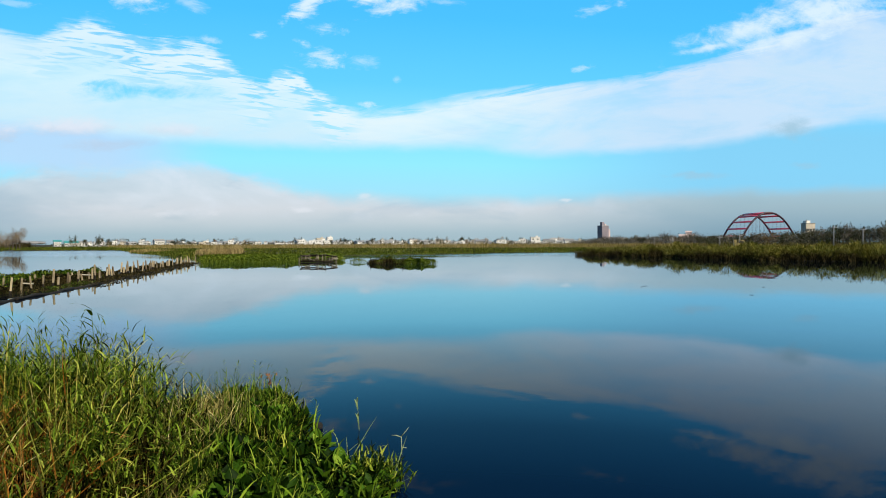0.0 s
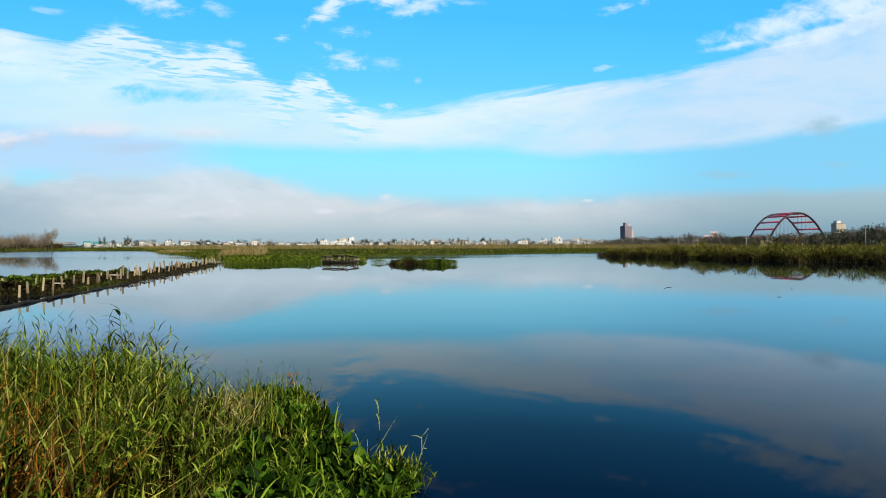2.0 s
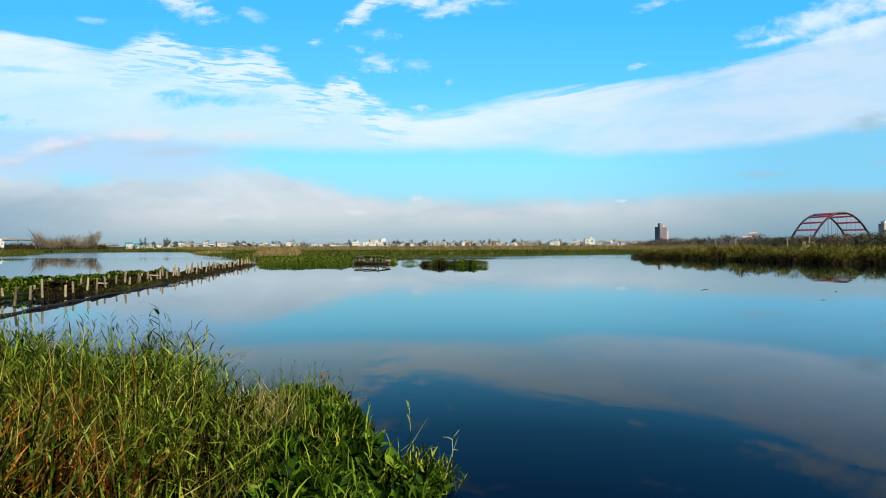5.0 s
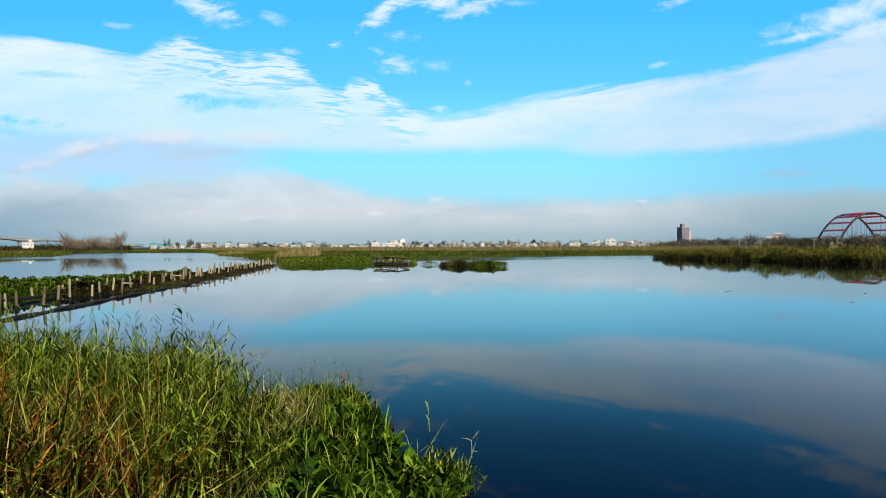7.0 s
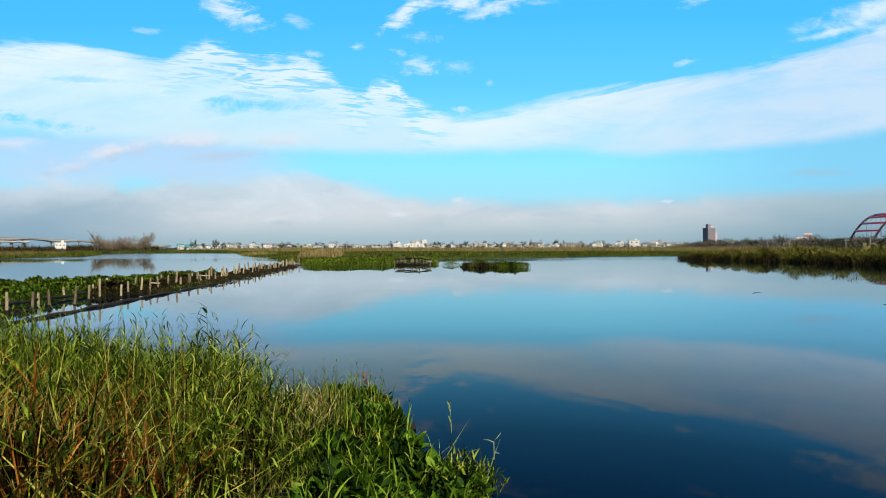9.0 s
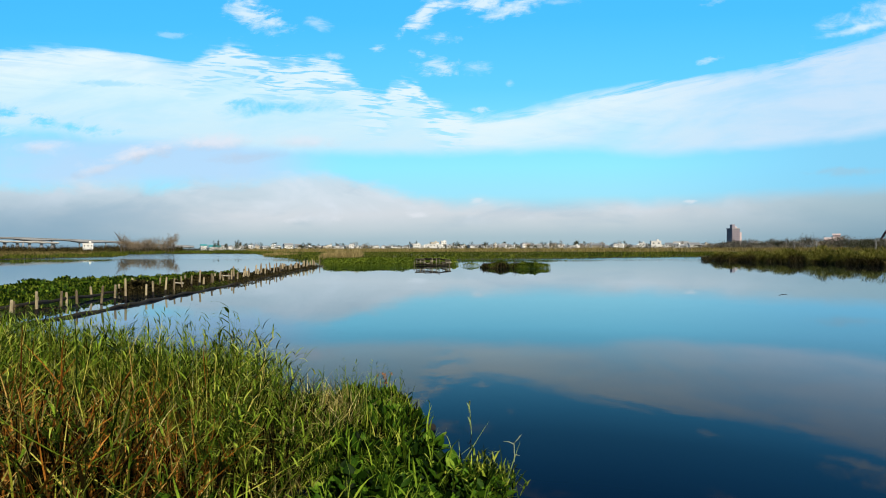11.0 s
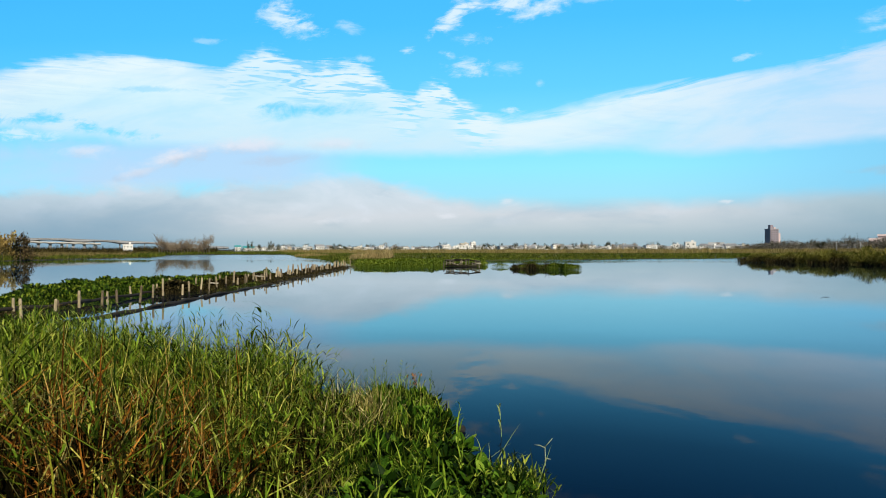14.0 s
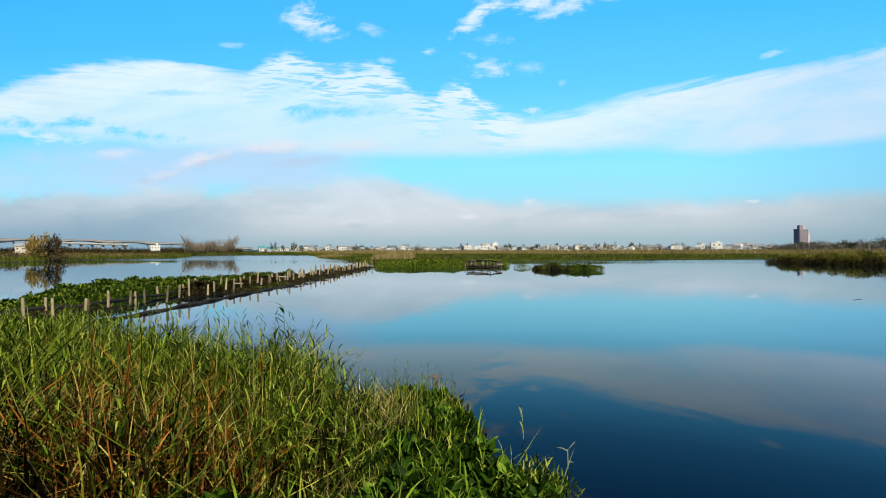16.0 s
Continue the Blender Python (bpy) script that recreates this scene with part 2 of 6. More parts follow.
    col = g.mix(g.step(ahead, -0.05, -0.5), col, clear)   # fewer clouds at the back
    bg = g.node("ShaderNodeBackground")
    g.put(bg.inputs["Color"], col)
    bg.inputs["Strength"].default_value = 1.0
    out = g.node("ShaderNodeOutputWorld")
    g.put(out.inputs[0], bg.outputs[0])


build_sky()
sun = new("sun", bpy.data.lights.new("sun", "SUN"))
sun.data.energy, sun.data.angle, sun.data.color = 5.0, radians(0.6), (1.0, 0.89, 0.70)
sun.matrix_world = look((0, 0, 0), (-math.sin(radians(SUN_AZ)) * math.cos(radians(SUN_EL)), -math.cos(radians(SUN_AZ)) * math.cos(radians(SUN_EL)), -math.sin(radians(SUN_EL))))


# ---- materials ----
def leafy(name, stops, rough=0.55, through_light=0.35, scale=0.6, patch=None, gloss=0.35):
    """Foliage: each leaf takes its own tone from the ramp, with broad patches over the plan."""
    m = bpy.data.materials.new(name)
    m.use_nodes = True
    g = Graph(m.node_tree)
    geo = g.node("ShaderNodeNewGeometry")
    pos = geo.outputs["Position"]
    own = geo.outputs["Random Per Island"]
    wide = g.noise(pos, scale, 3.0, 0.6)
    fac = g.math("ADD", g.math("MULTIPLY", own, 0.98), g.math("MULTIPLY_ADD", wide, 0.9, -0.44), clamp=True)
    col = g.ramp(fac, stops)
    vein = g.noise(pos, 60.0, 2.0, 0.6)
    col = g.mix(g.step(vein, 0.3, 0.75, 0.0, 0.35), col, patch or stops[0][1])
    bsdf = g.node("ShaderNodeBsdfPrincipled")
    g.put(bsdf.inputs["Base Color"], col)
    bsdf.inputs["Roughness"].default_value = rough
    bsdf.inputs["Specular IOR Level"].default_value = gloss
    tr = g.node("ShaderNodeBsdfTranslucent")
    g.put(tr.inputs["Color"], g.mix(1.0, col, (1.0, 1.0, 0.55), "MULTIPLY"))
    mix = g.node("ShaderNodeMixShader")
    mix.inputs[0].default_value = through_light
    g.put(mix.inputs[1], bsdf.outputs[0])
    g.put(mix.inputs[2], tr.outputs[0])
    out = g.node("ShaderNodeOutputMaterial")
    g.put(out.inputs[0], mix.outputs[0])
    return m


def plain(name, dark, light, rough=0.8, scale=3.0, bump=0.3, metal=0.0, fine=40.0, per_object=0.0):
    """A painted, wooden or mineral surface with stains and grain."""
    m = bpy.data.materials.new(name)
    m.use_nodes = True
    g = Graph(m.node_tree)
    pos = g.node("ShaderNodeNewGeometry").outputs["Position"]
    a = g.noise(pos, scale, 4.0, 0.6)
    b = g.noise(pos, fine, 4.0, 0.65)
    fac = g.math("ADD", g.math("MULTIPLY", a, 0.7), g.math("MULTIPLY", b, 0.5))
    fac = g.math("SUBTRACT", fac, 0.1)
    if per_object:
        rnd = g.node("ShaderNodeObjectInfo").outputs["Random"]
        fac = g.math("ADD", fac, g.math("MULTIPLY", g.math("SUBTRACT", rnd, 0.5), per_object))
    col = g.ramp(fac, [(0.22, dark), (0.75, light)])
    bsdf = g.node("ShaderNodeBsdfPrincipled")
    g.put(bsdf.inputs["Base Color"], col)
    g.put(bsdf.inputs["Roughness"], g.math("MULTIPLY_ADD", b, 0.2, rough - 0.1))
    bsdf.inputs["Metallic"].default_value = metal
    if bump:
        bm = g.node("ShaderNodeBump")
        bm.inputs["Strength"].default_value = bump
        bm.inputs["Distance"].default_value = 0.01
        g.put(bm.inputs["Height"], b)
        g.put(bsdf.inputs["Normal"], bm.outputs[0])
    out = g.node("ShaderNodeOutputMaterial")
    g.put(out.inputs[0], bsdf.outputs[0])
    return m


def water_material():
    m = bpy.data.materials.new("pond_water")
    m.use_nodes = True
    g = Graph(m.node_tree)
    pos = g.node("ShaderNodeNewGeometry").outputs["Position"]
    n1 = g.noise(pos, 0.35, 2.0, 0.5)
    n2 = g.noise(pos, 3.0, 2.0, 0.5)
    n3 = g.noise(pos, 11.0, 2.0, 0.5)
    h = g.math("ADD", g.math("ADD", g.math("MULTIPLY", n1, 0.024), g.math("MULTIPLY", n2, 0.0024)), g.math("MULTIPLY", n3, 0.00045))
    bm = g.node("ShaderNodeBump")
    bm.inputs["Strength"].default_value = 0.13
    bm.inputs["Distance"].default_value = 1.0
    g.put(bm.inputs["Height"], h)
    silt = g.noise(pos, 0.05, 3.0, 0.5)
    body = g.node("ShaderNodeBsdfDiffuse")
    g.put(body.inputs["Color"], g.ramp(silt, [(0.3, (0.0008, 0.005, 0.022)), (0.7, (0.0014, 0.0065, 0.028))]))
    shine = g.node("ShaderNodeBsdfGlossy")
    # a breath of wind ruffles the far side of the pond
    far = g.node("ShaderNodeSeparateXYZ")
    g.put(far.inputs[0], pos)
    gust = g.math("ADD", far.outputs["Y"], g.math("MULTIPLY", g.math("SUBTRACT", g.noise(pos, 0.04, 3.0, 0.5), 0.5), 40.0))
    g.put(shine.inputs["Roughness"], g.step(gust, 92.0, 128.0, 0.012, 0.13))
    g.put(shine.inputs["Normal"], bm.outputs[0])
    fres = g.node("ShaderNodeFresnel")
    fres.inputs["IOR"].default_value = 1.36
    g.put(fres.inputs["Normal"], bm.outputs[0])
    shine.inputs["Color"].default_value = (0.795, 0.90, 0.945, 1)
    mix = g.node("ShaderNodeMixShader")
    g.put(mix.inputs[0], g.ramp(fres.outputs[0], [(0.04, 0.008), (0.11, 0.028), (0.17, 0.072), (0.30, 0.26), (0.45, 0.54), (0.70, 0.88), (1.0, 1.0)]))
    g.put(mix.inputs[1], body.outputs[0])
    g.put(mix.inputs[2], shine.outputs[0])
    out = g.node("ShaderNodeOutputMaterial")
    g.put(out.inputs[0], mix.outputs[0])
    return m


WATER = water_material()
SOIL = plain("marsh_soil", (0.010, 0.008, 0.004), (0.045, 0.036, 0.018), 0.95, 0.15, 0.4, fine=2.5)
# the darkest leaf tones also carry the shade of hollows in the stand
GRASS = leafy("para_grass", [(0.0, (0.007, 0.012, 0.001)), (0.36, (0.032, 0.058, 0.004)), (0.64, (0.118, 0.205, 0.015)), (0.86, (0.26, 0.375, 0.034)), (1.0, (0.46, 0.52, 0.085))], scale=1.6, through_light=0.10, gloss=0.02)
GRASS_TIP = leafy("grass_tip", [(0.0, (0.03, 0.06, 0.006)), (0.5, (0.10, 0.17, 0.018)), (1.0, (0.30, 0.38, 0.06))], scale=1.6, through_light=0.15, gloss=0.02)
RUST = leafy("rusty_stems", [(0.0, (0.02, 0.008, 0.002)), (0.40, (0.16, 0.055, 0.009)), (0.75, (0.50, 0.20, 0.03)), (1.0, (0.62, 0.40, 0.12))], 0.7, 0.06, 2.5, gloss=0.02)
MEADOW = leafy("meadow_brown", [(0.0, (0.03, 0.028, 0.01)), (0.4, (0.11, 0.095, 0.03)), (0.75, (0.24, 0.19, 0.065)), (1.0, (0.40, 0.30, 0.12))], 0.8, 0.1, 0.12, gloss=0.05)
STEM = leafy("grass_stem", [(0.0, (0.012, 0.014, 0.002)), (0.36, (0.06, 0.07, 0.007)), (0.66, (0.30, 0.31, 0.03)), (1.0, (0.62, 0.56, 0.13))], 0.6, 0.06, 1.8, gloss=0.03)
# near-black blade colour, standing in for the shade between the stems
GAP_SHADE = leafy("rotting_thatch", [(0.0, (0.002, 0.002, 0.001)), (0.6, (0.007, 0.006, 0.002)), (1.0, (0.028, 0.020, 0.006))], 0.9, 0.0, 1.5, gloss=0.0)
BLEACHED = leafy("bleached_stems", [(0.0, (0.05, 0.045, 0.015)), (0.35, (0.22, 0.20, 0.06)), (0.7, (0.48, 0.42, 0.13)), (1.0, (0.76, 0.68, 0.32))], 0.7, 0.06, 1.8, gloss=0.03)
# dead stems; the near-black lower half of the ramp is painted gap shade
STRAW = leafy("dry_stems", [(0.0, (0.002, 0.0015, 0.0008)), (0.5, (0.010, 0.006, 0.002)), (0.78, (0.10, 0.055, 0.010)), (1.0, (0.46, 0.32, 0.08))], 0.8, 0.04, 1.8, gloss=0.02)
# near-black low tones here put shade between the leaves into their colour
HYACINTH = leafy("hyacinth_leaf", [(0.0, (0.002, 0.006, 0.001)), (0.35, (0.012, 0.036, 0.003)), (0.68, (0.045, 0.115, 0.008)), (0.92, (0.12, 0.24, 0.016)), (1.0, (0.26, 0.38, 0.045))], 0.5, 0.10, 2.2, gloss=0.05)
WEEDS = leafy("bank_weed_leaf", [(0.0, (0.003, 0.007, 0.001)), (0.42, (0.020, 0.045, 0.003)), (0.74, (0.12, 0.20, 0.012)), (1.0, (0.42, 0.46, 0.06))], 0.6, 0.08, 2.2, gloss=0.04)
HY_BACK = leafy("pond_hyacinth_leaf", [(0.0, (0.004, 0.009, 0.001)), (0.4, (0.020, 0.050, 0.004)), (0.72, (0.08, 0.15, 0.010)), (1.0, (0.24, 0.30, 0.03))], 0.6, 0.08, 1.2, gloss=0.08)
HY_FAR = leafy("far_hyacinth_leaf", [(0.0, (0.022, 0.042, 0.005)), (0.4, (0.075, 0.125, 0.010)), (0.75, (0.15, 0.21, 0.018)), (1.0, (0.27, 0.32, 0.035))], 0.7, 0.1, 0.5, gloss=0.08)
REED_GREEN = leafy("reed_green", [(0.0, (0.010, 0.017, 0.003)), (0.35, (0.042, 0.066, 0.008)), (0.65, (0.11, 0.15, 0.018)), (1.0, (0.24, 0.25, 0.045))], 0.75, 0.12, 0.12, gloss=0.05)
REED_SPIT = leafy("reed_spit", [(0.0, (0.012, 0.015, 0.003)), (0.33, (0.08, 0.09, 0.015)), (0.66, (0.25, 0.25, 0.042)), (1.0, (0.50, 0.43, 0.12))], 0.75, 0.1, 0.35, gloss=0.06)
REED_TAN = leafy("reed_tan", [(0.0, (0.12, 0.10, 0.034)), (0.5, (0.25, 0.20, 0.075)), (1.0, (0.40, 0.315, 0.13))], 0.8, 0.1, 0.06, gloss=0.06)
REED_PALE = leafy("reed_pale", [(0.0, (0.20, 0.155, 0.07)), (0.5, (0.36, 0.28, 0.13)), (1.0, (0.54, 0.44, 0.22))], 0.8, 0.1, 0.3, gloss=0.06)
REED_TOP = leafy("reed_top", [(0.0, (0.04, 0.048, 0.008)), (0.4, (0.13, 0.145, 0.022)), (0.75, (0.24, 0.245, 0.042)), (1.0, (0.38, 0.34, 0.09))], 0.75, 0.12, 0.2, gloss=0.06)
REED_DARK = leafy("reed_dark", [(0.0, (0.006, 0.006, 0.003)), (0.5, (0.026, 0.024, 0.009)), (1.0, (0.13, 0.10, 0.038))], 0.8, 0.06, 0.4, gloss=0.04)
TREE_LEAF = leafy("tree_leaf", [(0.0, (0.02, 0.028, 0.012)), (0.5, (0.045, 0.055, 0.024)), (1.0, (0.09, 0.085, 0.04))], 0.7, 0.2, 0.03)
TREE_DRY = leafy("tree_dry", [(0.0, (0.06, 0.04, 0.022)), (0.5, (0.19, 0.125, 0.06)), (1.0, (0.38, 0.25, 0.10))], 0.8, 0.15, 0.15)
BARK = plain("bark", (0.05, 0.04, 0.03), (0.14, 0.11, 0.085), 0.9, 2.0, 0.5, fine=12)
BAMBOO = plain("bamboo_stake", (0.10, 0.072, 0.04), (0.47, 0.38, 0.235), 0.75, 2.5, 0.3, fine=25, per_object=0.5)
RAIL = plain("wet_bamboo_rail", (0.004, 0.003, 0.002), (0.018, 0.013, 0.008), 0.95, 2.0, 0.3, fine=20, per_object=0.3)
GREY_POST = plain("weathered_post", (0.05, 0.042, 0.03), (0.26, 0.22, 0.16), 0.85, 2.5, 0.3, fine=25, per_object=0.5)
PALE_WOOD = plain("bleached_timber", (0.30, 0.26, 0.20), (0.6, 0.55, 0.45), 0.8, 2.0, 0.3, fine=20)
RED_STEEL = plain("red_bridge_paint", (0.66, 0.09, 0.18), (0.84, 0.15, 0.27), 0.5, 0.05, 0, fine=0.6)
DARK_STEEL = plain("maroon_bridge_paint", (0.03, 0.012, 0.026), (0.06, 0.022, 0.045), 0.5, 0.05, 0, fine=0.6)
CONCRETE = plain("pale_concrete", (0.34, 0.34, 0.33), (0.55, 0.54, 0.52), 0.85, 0.05, 0.0, fine=0.8)
WHITE_WALL = plain("white_render", (0.70, 0.70, 0.69), (0.88, 0.87, 0.86), 0.8, 0.06, 0.0, fine=0.9, per_object=0.3)
CREAM_WALL = plain("cream_render", (0.45, 0.40, 0.33), (0.68, 0.62, 0.53), 0.8, 0.06, 0.0, fine=0.9, per_object=0.3)
GREY_WALL = plain("grey_render", (0.22, 0.23, 0.25), (0.42, 0.43, 0.45), 0.8, 0.06, 0.0, fine=0.9, per_object=0.3)
PINK_TILE = plain("pink_tile_cladding", (0.52, 0.42, 0.43), (0.68, 0.56, 0.57), 0.6, 0.05, 0.0, fine=0.7)
# duller tile colour for the tower's shaded side, beside the pink
SHADED_TILE = plain("shaded_purple_cladding", (0.20, 0.18, 0.23), (0.31, 0.27, 0.33), 0.6, 0.05, 0.0, fine=0.7)
TEAL_ROOF = plain("teal_sheet_roof", (0.04, 0.26, 0.30), (0.09, 0.40, 0.44), 0.5, 0.05, 0.0, fine=0.5)
ROOF_GREY = plain("sheet_roof", (0.20, 0.21, 0.23), (0.40, 0.41, 0.43), 0.6, 0.05, 0.0, fine=0.5, per_object=0.4)
GLASS = plain("window_glass", (0.06, 0.065, 0.07), (0.12, 0.13, 0.14), 0.15, 0.2, 0.0, fine=0.5)
YELLOW = plain("faded_yellow_paint", (0.34, 0.26, 0.10), (0.52, 0.41, 0.18), 0.5, 0.2, 0.0, fine=2.0)
STONE = plain("dark_stone", (0.004, 0.004, 0.004), (0.014, 0.013, 0.011), 0.9, 6.0, 0.4, fine=30)
CURL = leafy("curling_stem", [(0.0, (0.010, 0.02, 0.002)), (0.40, (0.05, 0.09, 0.006)), (0.72, (0.24, 0.32, 0.024)), (1.0, (0.56, 0.55, 0.10))], 0.6, 0.08, 2.0, gloss=0.04)
RED_WEED = leafy("red_weed", [(0.0, (0.14, 0.04, 0.02)), (0.5, (0.26, 0.10, 0.05)), (1.0, (0.34, 0.20, 0.08))], 0.7, 0.3, 2.0)


# ---- mesh helpers ----
rng = np.random.default_rng(7)


def np_mesh(name, verts, faces, material, smooth=False):
    """A mesh from arrays: verts (n, 3), faces (m, 3 or 4)."""
    verts, faces = np.asarray(verts, np.float32), np.asarray(faces, np.int32)
    me = bpy.data.meshes.new(name)
    k = faces.shape[1]
    me.vertices.add(len(verts))
    me.vertices.foreach_set("co", verts.ravel())
    me.loops.add(faces.size)
    me.loops.foreach_set("vertex_index", faces.ravel())
    me.polygons.add(len(faces))
    me.polygons.foreach_set("loop_start", np.arange(len(faces), dtype=np.int32) * k)
    me.polygons.foreach_set("loop_total", np.full(len(faces), k, np.int32))
    if smooth:
        me.polygons.foreach_set("use_smooth", np.ones(len(faces), bool))
    me.update(calc_edges=True)
    me.materials.append(material)
    return me


def part(name, bm, material, parent=None, label="", smooth=False):
    """One bmesh as one mesh object, under a thing or a part."""
    me = bpy.data.meshes.new(name)
    bmesh.ops.recalc_face_normals(bm, faces=bm.faces)
    if smooth:
        for f in bm.faces:
            f.smooth = True
    bm.to_mesh(me)
    bm.free()
    me.materials.append(material)
    ob = new(name, me)
    if parent:
        ob.parent = parent
    if label:
        tagged(ob, label)
    return ob


def part_np(name, mesh, parent=None, label="", at=None):
    ob = new(name, mesh)
    if parent:
        ob.parent = parent
    if at is not None:
        ob.matrix_basis = at
    if label:
        tagged(ob, label)
    return ob


def thing(name, m, label, category, group=""):
    ob = new(name)
    ob.empty_display_size = 0.1
    ob.matrix_basis = m
    return tagged(ob, label, category, group)


def box(bm, cx, cy, z0, sx, sy, sz, bevel=0.0, rz=0.0):
    r = bmesh.ops.create_cube(bm, size=1.0, matrix=pose(cx, cy, z0 + sz / 2, 0, 0, rz) @ Matrix.Diagonal((sx, sy, sz, 1)))
    if bevel:
        es = list({e for v in r["verts"] for e in v.link_edges})
        bmesh.ops.bevel(bm, geom=es, offset=bevel, segments=1, affect="EDGES")


def tube_np(points, radii, sides=6):
    """Verts and quads of a tapering tube along points, with closed ends."""
    P, R = np.asarray(points, float), np.asarray(radii, float)
    d = np.gradient(P, axis=0)
    d /= np.linalg.norm(d, axis=1)[:, None] + 1e-9
    ref = np.where(np.abs(d[:, 2:3]) > 0.9, [[1.0, 0, 0]], [[0, 0, 1.0]])
    s = np.cross(d, ref)
    s /= np.linalg.norm(s, axis=1)[:, None] + 1e-9
    t = np.cross(d, s)
    a = np.linspace(0, 2 * np.pi, sides, endpoint=False)
    V = P[:, None] + R[:, None, None] * (np.cos(a)[None, :, None] * s[:, None] + np.sin(a)[None, :, None] * t[:, None])
    n = len(P)
    F = [(i * sides + j, i * sides + (j + 1) % sides, (i + 1) * sides + (j + 1) % sides, (i + 1) * sides + j) for i in range(n - 1) for j in range(sides)]
    V = np.concatenate([V.reshape(-1, 3), P[:1], P[-1:]])
    c0, c1 = n * sides, n * sides + 1
    for j in range(sides):
        F.append((c0, (j + 1) % sides, j, c0))
        F.append((c1, (n - 1) * sides + j, (n - 1) * sides + (j + 1) % sides, c1))
    return V, np.array(F)


def tube(name, points, radii, material, parent=None, label="", sides=6):
    V, F = tube_np(points, radii, sides)
    me = bpy.data.meshes.new(name)
    me.from_pydata([tuple(v) for v in V], [], [tuple(dict.fromkeys(int(i) for i in f)) for f in F])
    for p in me.polygons:
        p.use_smooth = True
    me.materials.append(material)
    return part_np(name, me, parent, label)


def ribbons(root, head, length, width, lean, droop, segs=4, twist=None):
    """Blades of grass: from root, along the heading (radians), leaning and drooping. Arrays of n. Returns verts and quads."""
    n = len(root)
    s = np.linspace(0, 1, segs + 1)
    ang = lean[:, None] + droop[:, None] * s[None] ** 1.5
    step = length[:, None] / segs
    out = np.concatenate([np.zeros((n, 1)), np.cumsum(np.sin(ang[:, :-1]) * step, 1)], 1)
    up = np.concatenate([np.zeros((n, 1)), np.cumsum(np.cos(ang[:, :-1]) * step, 1)], 1)
    hx, hy = np.cos(head), np.sin(head)
    mid = np.stack([root[:, 0:1] + out * hx[:, None], root[:, 1:2] + out * hy[:, None], root[:, 2:3] + up], 2)
    tw = head + np.pi / 2 if twist is None else twist
    side = np.stack([np.cos(tw), np.sin(tw), np.zeros(n)], 1)
    w = width[:, None] * (1 - s[None] ** 2.2 * 0.93) * np.minimum(1, 0.55 + s[None] * 2)
    L = mid - 0.5 * w[..., None] * side[:, None]
    R = mid + 0.5 * w[..., None] * side[:, None]
    V = np.stack([L, R], 2).reshape(-1, 3)
    k = 2 * (segs + 1)
    q = np.array([(2 * i, 2 * i + 1, 2 * i + 3, 2 * i + 2) for i in range(segs)])
    F = (np.arange(n)[:, None, None] * k + q[None]).reshape(-1, 4)
    return V, F


def join(*vf):
    off, Vs, Fs = 0, [], []
    for V, F in vf:
        Vs.append(V)
        Fs.append(F + off)
        off += len(V)
    return np.concatenate(Vs), np.concatenate(Fs)


def inside(P, poly):
    """Which of the points lie in the polygon."""
    poly = np.asarray(poly, float)
    x, y = P[:, 0], P[:, 1]
    r = np.zeros(len(P), bool)
    for (x0, y0), (x1, y1) in zip(poly, np.roll(poly, -1, 0)):
        c = (y0 > y) != (y1 > y)
        r ^= c & (x < (x1 - x0) * (y - y0) / (y1 - y0 + 1e-12) + x0)
    return r


def edge_distance(P, poly):
    poly = np.asarray(poly, float)
    best = np.full(len(P), 1e9)
    for a, b in zip(poly, np.roll(poly, -1, 0)):
        ab = b - a
        s = np.clip(((P - a) @ ab) / (ab @ ab), 0, 1)
        best = np.minimum(best, np.hypot(*(P - a - s[:, None] * ab).T))
    return best


def scatter(poly, n, seed):
    """n random points in a polygon."""
    r = np.random.default_rng(seed)
    poly = np.asarray(poly, float)
    lo, hi = poly.min(0), poly.max(0)
    out = np.zeros((0, 2))
    while len(out) < n:
        p = lo + r.random((n * 2, 2)) * (hi - lo)
        out = np.concatenate([out, p[inside(p, poly)]])
    return out[:n]


# ---- the large structure: ground and water ----
LAKE = [(-1.9, 3.2), (2.5, 3.0), (12, 2.4), (45, 3), (90, 12), (112, 44), (100, 56), (75, 64), (52, 71), (44.5, 77.5), (41, 85.5), (37.5, 97), (32.3, 108),
        (28.8, 111), (28.8, 116), (35, 126), (50, 142), (45, 150), (32, 149.5), (16.5, 143), (7, 133), (-0.5, 125), (-10, 120), (-21, 116), (-33, 108), (-44, 101),
        (-59, 122), (-81, 152), (-104, 190), (-128, 228), (-150, 236), (-172, 226), (-170, 200), (-150, 176), (-128, 143), (-128, 120), (-125, 99), (-118, 82), (-112, 55), (-85, 25), (-45, 10),
        (-20, 9.2), (-9, 8.9), (-6, 8.3), (-4.3, 7.4), (-3.3, 6.6), (-2.6, 5.4), (-2.4, 4.2)]


def ground_height(P):
    d = edge_distance(P, LAKE)
    wet = inside(P, LAKE)
    dist = np.hypot(P[:, 0], P[:, 1])
    land = 0.28 * (1 - np.exp(-d / 1.5)) + 0.55 * (1 - np.exp(-d / 2.0)) * (dist < 60) * (P[:, 1] < 4 + 0.05 * np.abs(P[:, 0]))
    return np.where(wet, -0.9 * (1 - np.exp(-d / 1.2)), land)


